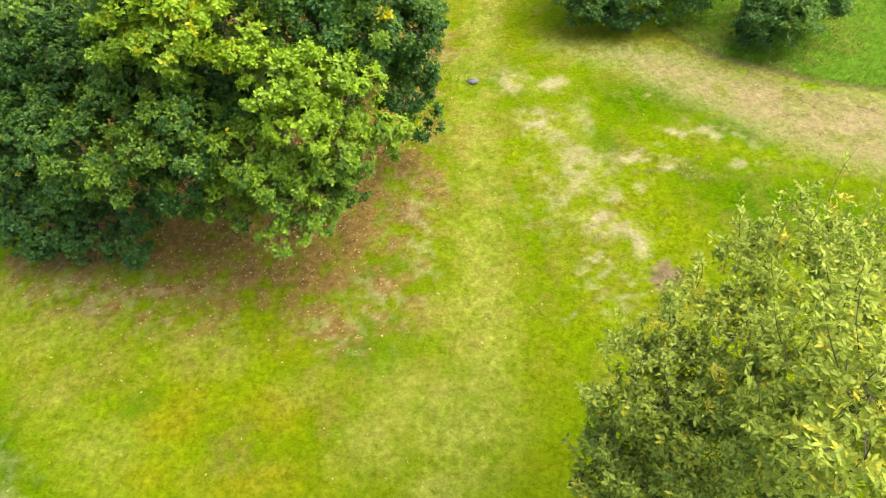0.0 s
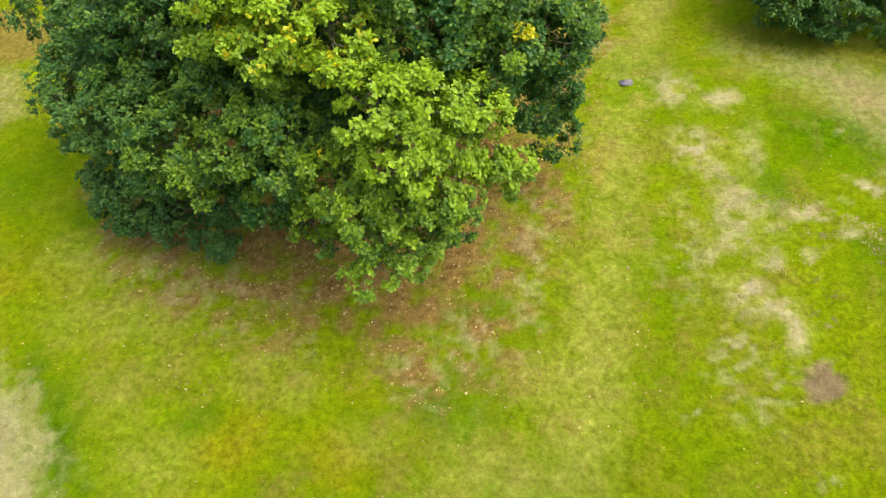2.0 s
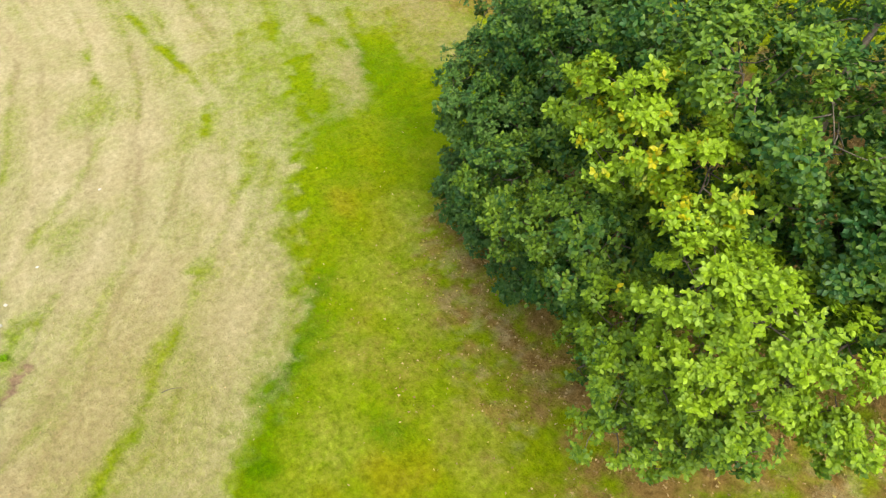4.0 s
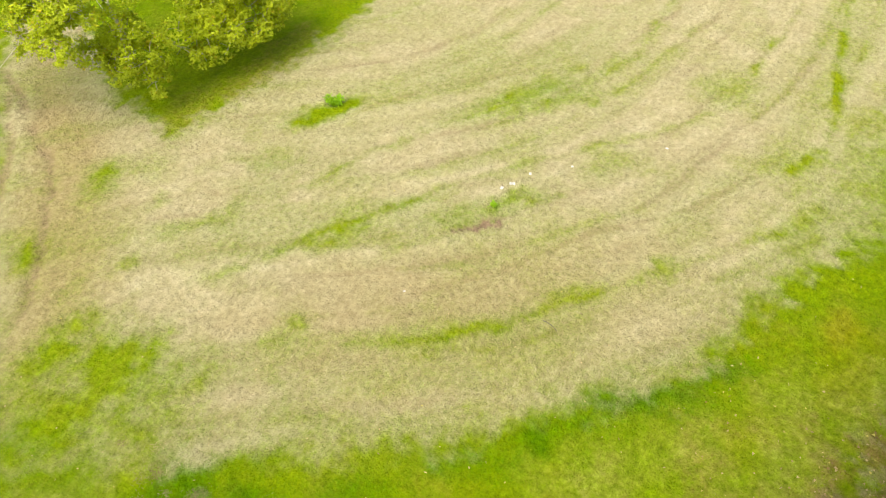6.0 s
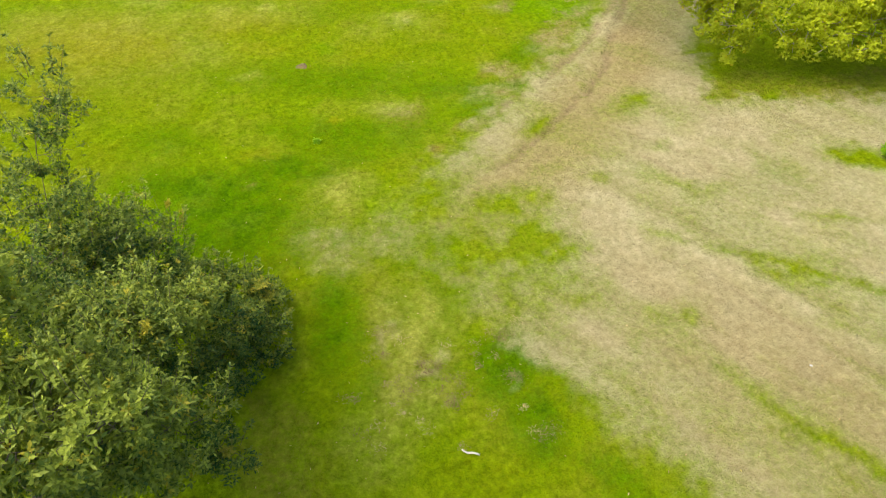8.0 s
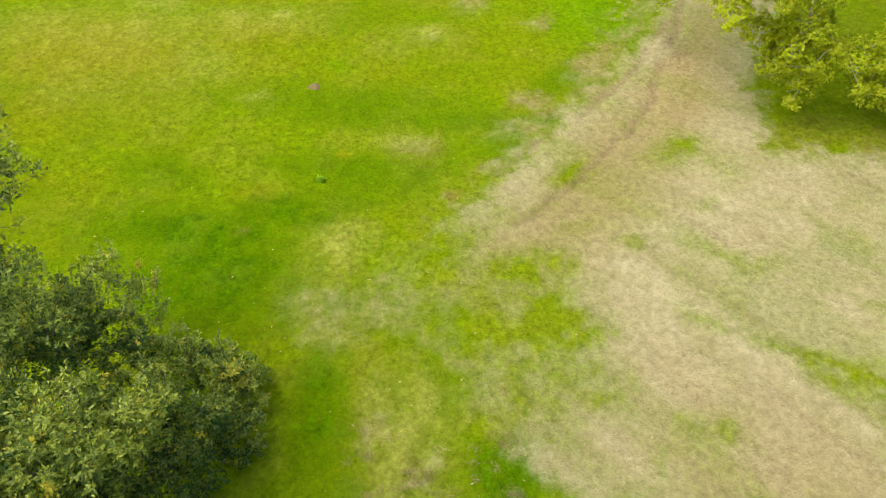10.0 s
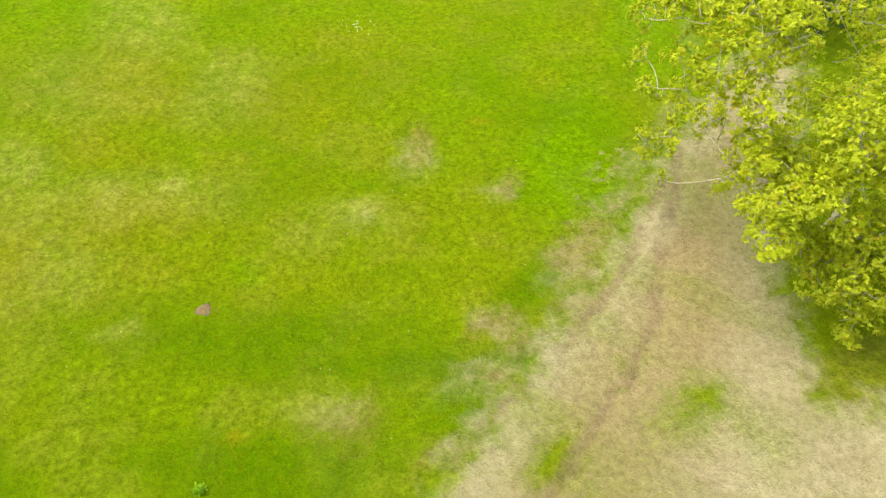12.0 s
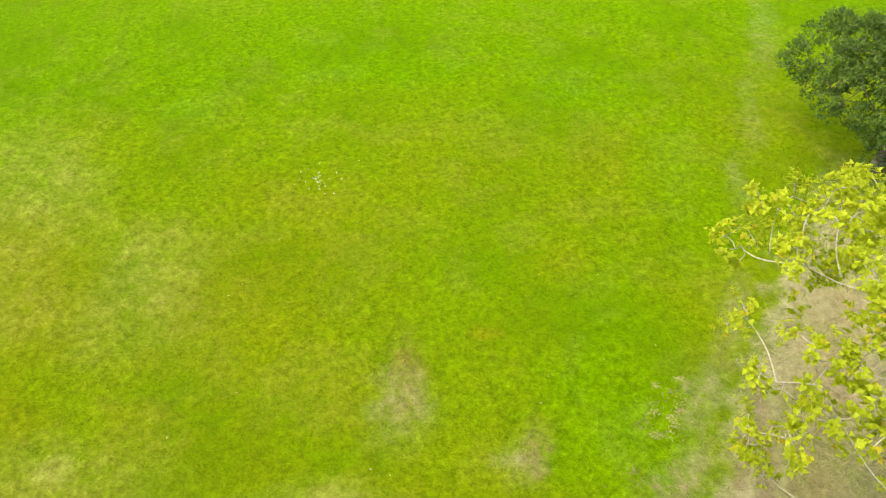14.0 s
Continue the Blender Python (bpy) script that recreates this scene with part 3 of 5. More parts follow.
    yellow = np.maximum(yellow, 1.1 * patches(wx, wy, grain, YELLOWED + YELLOWED_WEST + YELLOW_SOUTH + YELLOW_FAR, True)) * (1 - verge)
    worn = 0.5 * (1 - smooth(0.1, 1.0, line_distance(wx, wy, WORN_LINE))) * smooth(0.25, 0.6, 0.5 * n2 + 0.5 * grain)
    pale = np.maximum(np.maximum(worn, 0.65 * patches(wx, wy, grain, FADED + FADED_WEST, True)), 0.45 * patches(wx, wy, grain, FADED_SOUTH + FADED_FAR, True)) + 0.06 * smooth(0.46, 0.7, n1)
    pale = np.maximum(pale, 0.8 * bleached) * (0.7 + 0.5 * tuft)
    pale = np.clip(pale, 0, 1) * (1 - verge)
    lush = 0.25 * smooth(0.45, 0.7, fbm(x, y, 2.6, 7, 3))
    rich = patches(wx, wy, grain, RICH_NORTH + RICH_NORTH_WEST + RICH_FIELD_EDGE + RICH_JUNCTION + RICH_LAWN + RICH_TRACKSIDE, True)
    fresh = np.clip(np.maximum(patches(wx, wy, grain, FRESH_LAWN + RICH_FAR_LAWN, True), 0.8 * south) * (0.75 + 0.5 * n2), 0, 1)
    rich = np.clip(np.maximum(1.15 * rich, 0.5 * olive_turf), 0, 1)
    lush, yellow, pale = np.maximum(lush, rich) * (1.2 - 0.5 * tuft), np.clip(yellow * (1 - 0.92 * rich) * (1 - 0.85 * fresh), 0, 1), pale * (1 - 0.5 * rich)
    lush = np.clip(np.maximum(lush, verge), 0, 1)
    # bare soil and faint wheel ruts
    ruts = np.zeros(x.shape)
    for pts in (RUT_1, RUT_2):
        ruts = np.maximum(ruts, 1 - smooth(0.04, 0.24, line_distance(x + 0.4 * (n1 - 0.5), y + 0.3 * (n3 - 0.5), pts)))
    soil = np.maximum(patches(wx, wy, grain, BARE_SOIL), 0.5 * ruts * field * smooth(0.34, 0.54, n1))
    # thin dark edge line along the verge, drawn in the earth colour
    soil = np.maximum(soil, 0.6 * (1 - smooth(0.04, 0.16, np.abs(d_verge + 0.08))) * smooth(9.0, 10.0, x))
    # height: gentle unevenness, tussocks, windrows in the hay, ruts
    z = 0.10 * (fbm(x, y, 7.0, 0, 2) - 0.5) + 0.06 * (n1 - 0.5) + 0.03 * (n3 - 0.5)
    z = z + dry * (0.09 * (streak - 0.5) + 0.05 * (n3 - 0.4)) - 0.03 * ruts * field - 0.05 * soil + 0.09 * verge + 0.05 * (1 - dry) * (tuft - 0.5)
    return {"fresh": fresh[:, None], "cover": np.stack([dry, litter, yellow], -1), "wear": np.stack([pale, lush, soil], -1),
            "swath": np.stack([streak, np.maximum(np.maximum(np.maximum(on_track * smooth(0.0, 2.0, d_field) * np.clip(1 - 0.5 * cream, 0, 1), np.clip(1.4 * path, 0, 1)), 0.35 * mixed), np.maximum(np.maximum(np.clip(tan, 0, 1), corner), 0.7 * blob(x, y, -9.6, 3.4, 4.6, 2.0, -52, 0.8))), verge], -1)}, z


# materials ----------------------------------------------------------------
def material(name):
    m = bpy.data.materials.new(name)
    m.use_nodes = True
    nt = m.node_tree
    return m, nt, nt.nodes["Principled BSDF"]


def nnode(nt, kind, **values):
    n = nt.nodes.new(kind)
    for k, v in values.items():
        n.inputs[k].default_value = v
    return n


def mix_colour(nt, fac, a, b):
    n = nt.nodes.new("ShaderNodeMix")
    n.data_type = "RGBA"
    for slot, v in ((0, fac), (6, a), (7, b)):
        if isinstance(v, bpy.types.NodeSocket):
            nt.links.new(v, n.inputs[slot])
        elif slot == 0:
            n.inputs[0].default_value = v
        else:
            n.inputs[slot].default_value = (*v, 1)
    return n.outputs[2]


def maths(nt, op, a, b=0.0, c=0.0, clamp=False):
    n = nt.nodes.new("ShaderNodeMath")
    n.operation, n.use_clamp = op, clamp
    for k, v in enumerate((a, b, c)):
        if isinstance(v, bpy.types.NodeSocket):
            nt.links.new(v, n.inputs[k])
        else:
            n.inputs[k].default_value = v
    return n.outputs[0]


def noise_of(nt, coords, scale, detail=3.0, rough=0.6):
    n = nnode(nt, "ShaderNodeTexNoise", Scale=scale, Detail=detail, Roughness=rough)
    nt.links.new(coords, n.inputs["Vector"])
    return n.outputs["Fac"]


def turf_material(name, blades):
    """Grass, hay, litter and soil, blended by the cover weights that the mesh carries."""
    m, nt, bsdf = material(name)
    shifted = nnode(nt, "ShaderNodeVectorMath")
    shifted.inputs[1].default_value = (137.3, 91.7, 5.1)
    nt.links.new(nt.nodes.new("ShaderNodeTexCoord").outputs["Object"], shifted.inputs[0])
    coords = shifted.outputs[0]
    cover, wear = nt.nodes.new("ShaderNodeAttribute"), nt.nodes.new("ShaderNodeAttribute")
    cover.attribute_name, wear.attribute_name = "cover", "wear"
    c, w = nt.nodes.new("ShaderNodeSeparateColor"), nt.nodes.new("ShaderNodeSeparateColor")
    nt.links.new(cover.outputs["Color"], c.inputs[0])
    nt.links.new(wear.outputs["Color"], w.inputs[0])
    if blades:
        island = nt.nodes.new("ShaderNodeNewGeometry").outputs["Random Per Island"]
        fine, mid = island, noise_of(nt, coords, 9.0, 3)
    else:
        fine, mid = noise_of(nt, coords, 26.0, 4, 0.8), noise_of(nt, coords, 7.0, 4, 0.75)
    broad = noise_of(nt, coords, 1.7, 4)

    def ragged(weight, amount, grain):
        push = maths(nt, "MULTIPLY_ADD", grain, amount, -0.5 * amount)
        return maths(nt, "ADD", weight, maths(nt, "MULTIPLY", push, maths(nt, "MULTIPLY", maths(nt, "MULTIPLY", weight, maths(nt, "SUBTRACT", 1.0, weight)), 4.0)), clamp=True)

    sw = nt.nodes.new("ShaderNodeAttribute")
    sw.attribute_name = "swath"
    k = nt.nodes.new("ShaderNodeSeparateColor")
    nt.links.new(sw.outputs["Color"], k.inputs[0])
    # tuft noise also drives colour: lighter crests, darker hollows, as painted relief shading
    tufts = maths(nt, "MULTIPLY_ADD", noise_of(nt, coords, 5.5, 6, 0.72), 3.0, -1.0, clamp=True)
    f = maths(nt, "MULTIPLY_ADD", fine, 2.2, -0.6, clamp=True) if not blades else fine
    f = maths(nt, "MULTIPLY_ADD", tufts, 0.68, maths(nt, "MULTIPLY", f, 0.32))
    grass = mix_colour(nt, f, (0.096, 0.175, 0.002), (0.245, 0.40, 0.006))
    lush = mix_colour(nt, f, (0.038, 0.10, 0.001), (0.13, 0.285, 0.002))
    yellow = mix_colour(nt, f, (0.16, 0.178, 0.003), (0.355, 0.375, 0.012))
    pale = mix_colour(nt, f, (0.27, 0.285, 0.038), (0.57, 0.575, 0.155))
    flecks = maths(nt, "MULTIPLY_ADD", noise_of(nt, coords, 15.0, 4, 0.75), 6.0, -1.6, clamp=True)
    h = maths(nt, "MULTIPLY", maths(nt, "MULTIPLY_ADD", f, 0.8, 0.28, clamp=True), maths(nt, "MULTIPLY_ADD", flecks, 0.5, 0.5))
    straw = mix_colour(nt, h, (0.245, 0.215, 0.10), (0.59, 0.545, 0.33))
    cream = mix_colour(nt, h, (0.36, 0.33, 0.175), (0.70, 0.67, 0.435))
    straw = mix_colour(nt, maths(nt, "MULTIPLY_ADD", k.outputs[0], 4.0, -2.2, clamp=True), straw, mix_colour(nt, 0.5, straw, cream))
    straw = mix_colour(nt, maths(nt, "MULTIPLY_ADD", broad, 1.6, -0.55, clamp=True), straw, mix_colour(nt, h, (0.22, 0.182, 0.082), (0.515, 0.45, 0.25)))
    # low streaks mixed dark brown: shadow between hay swaths painted into the straw
    straw = mix_colour(nt, maths(nt, "MULTIPLY", maths(nt, "MULTIPLY_ADD", k.outputs[0], -6.0, 2.6, clamp=True), 0.55), straw, mix_colour(nt, h, (0.165, 0.13, 0.065), (0.42, 0.345, 0.20)))
    straw = mix_colour(nt, maths(nt, "MULTIPLY", k.outputs[1], 0.8), straw, mix_colour(nt, h, (0.185, 0.138, 0.056), (0.49, 0.40, 0.195)))
    leafy = mix_colour(nt, f, (0.125, 0.075, 0.016), (0.42, 0.285, 0.10))
    earth = mix_colour(nt, f, (0.16, 0.108, 0.07), (0.39, 0.285, 0.185))
    vigour = nt.nodes.new("ShaderNodeAttribute")
    vigour.attribute_name = "fresh"
    v = nt.nodes.new("ShaderNodeSeparateColor")
    nt.links.new(vigour.outputs["Color"], v.inputs[0])
    grass = mix_colour(nt, v.outputs[0], grass, mix_colour(nt, f, (0.075, 0.185, 0.001), (0.20, 0.43, 0.003)))
    col = mix_colour(nt, ragged(w.outputs[1], 1.7, tufts), grass, lush)
    col = mix_colour(nt, k.outputs[2], col, mix_colour(nt, f, (0.07, 0.17, 0.012), (0.20, 0.38, 0.032)))
    col = mix_colour(nt, ragged(c.outputs[2], 1.0, mid), col, yellow)
    col = mix_colour(nt, ragged(w.outputs[0], 1.1, mid), col, pale)
    # random tuft colour; its fine part stands in for highlight and shadow of relief
    mottle = nt.nodes.new("ShaderNodeMix")
    mottle.data_type, mottle.blend_type = "RGBA", "MULTIPLY"
    mottle.inputs[0].default_value = 1.0
    nt.links.new(col, mottle.inputs[6])
    relief_tone = maths(nt, "MULTIPLY_ADD", noise_of(nt, coords, 12.0, 3, 0.7), 0.8, 0.6)
    nt.links.new(maths(nt, "MULTIPLY", relief_tone, maths(nt, "MULTIPLY_ADD", noise_of(nt, coords, 3.4, 7, 0.82), 0.95, 0.54)), mottle.inputs[7])
    col = mottle.outputs[2]
    col = mix_colour(nt, ragged(c.outputs[1], 1.3, fine if blades else mid), col, leafy)
    col = mix_colour(nt, ragged(c.outputs[0], 0.7 if blades else 1.2, fine if blades else mid), col, straw)
    col = mix_colour(nt, ragged(w.outputs[2], 1.0, mid), col, earth)
    nt.links.new(col, bsdf.inputs["Base Color"])
    bsdf.inputs["Roughness"].default_value = 0.85
    bsdf.inputs["Specular IOR Level"].default_value = 0.02
    if not blades:
        bump = nnode(nt, "ShaderNodeBump", Strength=1.0, Distance=0.12)
        height = maths(nt, "MULTIPLY_ADD", tufts, 0.45, maths(nt, "MULTIPLY_ADD", mid, 0.5, maths(nt, "MULTIPLY", fine, 0.5)))
        nt.links.new(height, bump.inputs["Height"])
        nt.links.new(bump.outputs["Normal"], bsdf.inputs["Normal"])
    return m


def leaf_material(name, dark, light, turned, rough=0.45, glow=0.3, vary=0.46):
    """Leaves from dark to light by the weight 'tone', turned by 'autumn'."""
    m, nt, bsdf = material(name)
    geo = nt.nodes.new("ShaderNodeNewGeometry")
    tone = nt.nodes.new("ShaderNodeAttribute")
    tone.attribute_name = "tone"
    t = nt.nodes.new("ShaderNodeSeparateColor")
    nt.links.new(tone.outputs["Color"], t.inputs[0])
    rnd = geo.outputs["Random Per Island"]
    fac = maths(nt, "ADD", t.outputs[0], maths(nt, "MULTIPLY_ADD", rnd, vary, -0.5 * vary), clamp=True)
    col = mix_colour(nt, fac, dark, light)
    col = mix_colour(nt, t.outputs[1], col, turned)
    coords = nt.nodes.new("ShaderNodeTexCoord").outputs["Object"]
    col = mix_colour(nt, maths(nt, "MULTIPLY", noise_of(nt, coords, 40.0, 2), 0.35), col, dark)
    nt.links.new(col, bsdf.inputs["Base Color"])
    bsdf.inputs["Roughness"].default_value = rough
    bsdf.inputs["Specular IOR Level"].default_value = 0.3
    see = nt.nodes.new("ShaderNodeBsdfTranslucent")
    nt.links.new(col, see.inputs["Color"])
    blend = nt.nodes.new("ShaderNodeMixShader")
    blend.inputs[0].default_value = glow
    nt.links.new(bsdf.outputs[0], blend.inputs[1])
    nt.links.new(see.outputs[0], blend.inputs[2])
    nt.links.new(blend.outputs[0], nt.nodes["Material Output"].inputs["Surface"])
    return m


def rough_material(name, a, b, scale=20.0, rough=0.85, bump_depth=0.01):
    m, nt, bsdf = material(name)
    coords = nt.nodes.new("ShaderNodeTexCoord").outputs["Object"]
    grain = noise_of(nt, coords, scale, 5, 0.7)
    nt.links.new(mix_colour(nt, maths(nt, "MULTIPLY_ADD", grain, 2.0, -0.5, clamp=True), a, b), bsdf.inputs["Base Color"])
    bsdf.inputs["Roughness"].default_value = rough
    bump = nnode(nt, "ShaderNodeBump", Strength=0.8, Distance=bump_depth)
    nt.links.new(grain, bump.inputs["Height"])
    nt.links.new(bump.outputs["Normal"], bsdf.inputs["Normal"])
    return m


TURF = turf_material("turf", False)
BLADE = turf_material("grass_blades", True)
BARK = rough_material("bark", (0.05, 0.042, 0.032), (0.17, 0.15, 0.12), 14.0, 0.9, 0.02)
PALE_BARK = rough_material("pale_bark", (0.30, 0.27, 0.19), (0.58, 0.54, 0.42), 14.0, 0.85, 0.01)
OAK_LEAF = leaf_material("oak_leaves", (0.028, 0.105, 0.024), (0.34, 0.52, 0.02), (0.58, 0.52, 0.012))
DARK_LEAF = leaf_material("dark_leaves", (0.036, 0.115, 0.026), (0.19, 0.34, 0.055), (0.50, 0.42, 0.03))
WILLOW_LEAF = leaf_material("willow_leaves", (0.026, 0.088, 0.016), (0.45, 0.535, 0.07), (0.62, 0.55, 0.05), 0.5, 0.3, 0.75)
YELLOW_LEAF = leaf_material("yellow_leaves", (0.31, 0.39, 0.013), (0.68, 0.75, 0.036), (0.62, 0.50, 0.03), 0.45, 0.5)
HAWTHORN_LEAF = leaf_material("hawthorn_leaves", (0.03, 0.085, 0.01), (0.19, 0.29, 0.03), (0.45, 0.36, 0.05))
FALLEN_LEAF = leaf_material("fallen_leaves", (0.22, 0.13, 0.04), (0.70, 0.56, 0.29), (0.62, 0.56, 0.12), 0.75)


# mesh helpers ---------------------------------------------------------------
def mesh_from_arrays(name, verts, tris, mat, colours=None, shade=False):
    """A mesh of triangles (or quads) from arrays, with colour weights at its points."""
    me = bpy.data.meshes.new(name)
    n, k = tris.shape
    me.vertices.add(len(verts))
    me.vertices.foreach_set("co", np.ascontiguousarray(verts, np.float32).ravel())
    me.loops.add(n * k)
    me.loops.foreach_set("vertex_index", np.ascontiguousarray(tris, np.int32).ravel())
    me.polygons.add(n)
    me.polygons.foreach_set("loop_start", np.arange(0, n * k, k, dtype=np.int32))
    me.polygons.foreach_set("loop_total", np.full(n, k, np.int32))
    if shade:
        me.polygons.foreach_set("use_smooth", np.ones(n, bool))
    for key, values in (colours or {}).items():
        layer = me.color_attributes.new(key, "FLOAT_COLOR", "POINT")
        rgba = np.ones((len(verts), 4), np.float32)
        rgba[:, :values.shape[1]] = values
        layer.data.foreach_set("color", rgba.ravel())
    me.materials.append(mat)
    me.update(calc_edges=True)
    return me


def part(name, bm, mat, parent=None, label=""):
    me = bpy.data.meshes.new(name)
    bm.to_mesh(me)
    bm.free()
    me.materials.append(mat)
    for p in me.polygons:
        p.use_smooth = True
    ob = new(name, me)
    ob.parent = parent
    return tagged(ob, label)


def height_at(x, y):
    return float(plan(np.array([float(x)]), np.array([float(y)]))[1][0])


# ground ---------------------------------------------------------------------
def axis(lo, hi, step, far):
    core = np.arange(lo, hi + step / 2, step)
    grow, d = [], step
    while not grow or grow[-1] < far:
        d *= 1.32
        grow.append((grow[-1] if grow else 0) + d)
    grow = np.array(grow)
    return np.concatenate([lo - grow[::-1], core, hi + grow])


def build_ground():
    xs, ys = axis(-34.0, 15.0, 0.115, 2500.0), axis(-32.0, 27.0, 0.115, 2500.0)
    gx, gy = np.meshgrid(xs, ys, indexing="ij")
    x, y = gx.ravel(), gy.ravel()
    weights, z = plan(x, y)
    far = smooth(60.0, 400.0, np.hypot(x, y))
    z = z * (1 - far)
    nx, ny = len(xs), len(ys)
    i = (np.arange(nx - 1)[:, None] * ny + np.arange(ny - 1)[None, :]).ravel()
    quads = np.stack([i, i + ny, i + ny + 1, i + 1], -1)
    me = mesh_from_arrays("ground", np.stack([x, y, z], -1), quads, TURF, weights, True)
    return tagged(new("ground", me), "grassland with mown hay field, worn track and leaf litter", "ground", "", "structure")


build_ground()


def build_blades(name, count, lo, hi, length, width, keep, label, lean=0.9, aligned=0.0):
    """Short blades strewn over a rectangle of the plan, each one triangle."""
    x, y = rng.uniform(lo[0], hi[0], count), rng.uniform(lo[1], hi[1], count)
    weights, z = plan(x, y)
    ok = keep(x, y, weights["cover"], weights["wear"], weights["swath"]) > rng.random(count)
    x, y, z = x[ok], y[ok], z[ok]
    n = len(x)
    turn = np.where(rng.random(n) < aligned, rng.normal(2.35, 0.35, n) + np.pi * rng.integers(0, 2, n), rng.uniform(0, 2 * np.pi, n))
    tilt = np.clip(rng.normal(lean, 0.3, n), 0.05, 1.5)
    size = length * rng.uniform(0.6, 1.3, n)
    flat = np.stack([np.cos(turn), np.sin(turn), np.zeros(n)], -1)
    side = np.stack([-np.sin(turn), np.cos(turn), np.zeros(n)], -1) * (width * rng.uniform(0.6, 1.3, n))[:, None]
    root = np.stack([x, y, z - 0.004], -1)
    tip = root + flat * (size * np.sin(tilt))[:, None] + np.array([0, 0, 1.0]) * (size * np.cos(tilt))[:, None]
    verts = np.stack([root - side, root + side, tip], 1).reshape(-1, 3)
    me = mesh_from_arrays(name, verts, np.arange(3 * n).reshape(-1, 3), BLADE, {k: np.repeat(w[ok], 3, 0) for k, w in weights.items()})
    return tagged(new(name, me), label, "grass", "", "stuff")


def near_path(x, y):
    return 0.3 + 0.7 * smooth(31.0, 14.0, np.hypot(x + 5, y - 1))


build_blades("grass", 490000, (-27, -26), (13, 24), 0.08, 0.007, lambda x, y, c, w, k: (1 - 0.75 * c[:, 0]) * near_path(x, y),
             "short mown grass over the ground")
build_blades("hay", 400000, (-27, -20), (12, 22), 0.15, 0.006, lambda x, y, c, w, k: c[:, 0] * (0.25 + 1.5 * smooth(0.4, 0.65, k[:, 0])) * near_path(x, y),
             "loose dry cut hay lying in swaths", 1.3, 0.55)
build_blades("long_grass", 70000, (8.5, 14), (19, 25), 0.17, 0.011, lambda x, y, c, w, k: k[:, 2], "long lush uncut grass on the verge", 1.1)


# trees ------------------------------------------------------------------------
OAK_SHAPE = ((0, 0), (0.6, 0.29), (1.0, 0.0))
LANCE_SHAPE = ((0, 0), (0.55, 0.2), (1.0, 0.0))
NARROW_SHAPE = ((0, 0), (0.5, 0.19), (1.0, 0.0))
OVAL_SHAPE = ((0, 0), (0.32, 0.20), (0.68, 0.18), (1.0, 0.0))
PALM_SHAPE = ((0, 0), (0.06, 0.38), (0.42, 0.27), (1.0, 0.0))


def leaf_template(shape):
    """Points (along, across, up) and triangles of a leaf folded on its midrib."""
    pts, tris = [(0, 0, 0), (1.0, 0, -0.08)], []
    for side in (1, -1):
        first = len(pts)
        for a, w in shape[1:-1]:
            pts.append((a, side * w, 0.22 * w - 0.08 * a * a))
        ring = list(range(first, len(pts))) + [1]
        for p, q in zip(ring[:-1], ring[1:]):
            tris.append((0, p, q) if side > 0 else (0, q, p))
    return np.array(pts), np.array(tris)


def unit(v):
    return v / np.maximum(np.linalg.norm(v, axis=-1, keepdims=True), 1e-9)


def leaves_mesh(name, tips, dirs, tones, shape, size, per_tip, mat, spread=0.9, star=0.0):
    """A rosette of leaves at every twig's tip; star: how far they lie spread out round the tip."""
    pts, tris = leaf_template(shape)
    p, d, tone = np.repeat(tips, per_tip, 0), np.repeat(dirs, per_tip, 0), np.repeat(tones, per_tip, 0)
    n = len(p)
    any_way = rng.normal(0, 1, (n, 3)) * np.array([1, 1, 0.7])
    ray = unit(any_way - d * (any_way * d).sum(-1, keepdims=True))
    ell = unit((1 - star) * unit(0.5 * d + spread * any_way) + star * (ray + 0.35 * d))
    up = unit((0.8 + star) * d + np.array([0, 0, 0.6]) + 0.4 * rng.normal(0, 1, (n, 3)))
    wide = unit(np.cross(up, ell))
    up = np.cross(ell, wide)
    s = size * rng.uniform(0.65, 1.25, n)
    p = p - d * (size * rng.uniform(0, 1.2 - star, n))[:, None]
    v = p[:, None] + s[:, None, None] * (pts[None, :, 0:1] * ell[:, None] + pts[None, :, 1:2] * wide[:, None] + pts[None, :, 2:3] * up[:, None])
    f = tris[None] + (np.arange(n) * len(pts))[:, None, None]
    return mesh_from_arrays(name, v.reshape(-1, 3), f.reshape(-1, 3), mat, {"tone": np.repeat(tone, len(pts), 0)})


def tube(bm, a, b, r0, r1, sag=0.0, sides=6, steps=4):
    """A tapered, slightly bent branch."""
    a, b = Vector(a), Vector(b)
    side = (b - a).normalized()
    u = side.orthogonal().normalized()
    w = side.cross(u)
    bend = u * random.uniform(-0.12, 0.12) * (b - a).length + w * random.uniform(-0.12, 0.12) * (b - a).length
    rings = []
    for k in range(steps + 1):
        t = k / steps
        c = a.lerp(b, t) + (bend + Vector((0, 0, -sag))) * math.sin(math.pi * t)
        r = r0 + (r1 - r0) * t
        rings.append([bm.verts.new(c + (u * math.cos(2 * math.pi * j / sides) + w * math.sin(2 * math.pi * j / sides)) * r) for j in range(sides)])
    for low, high in zip(rings[:-1], rings[1:]):
        for j in range(sides):
            bm.faces.new((low[j], low[(j + 1) % sides], high[(j + 1) % sides], high[j]))
    bm.faces.new(rings[-1])
    bm.faces.new(rings[0][::-1])


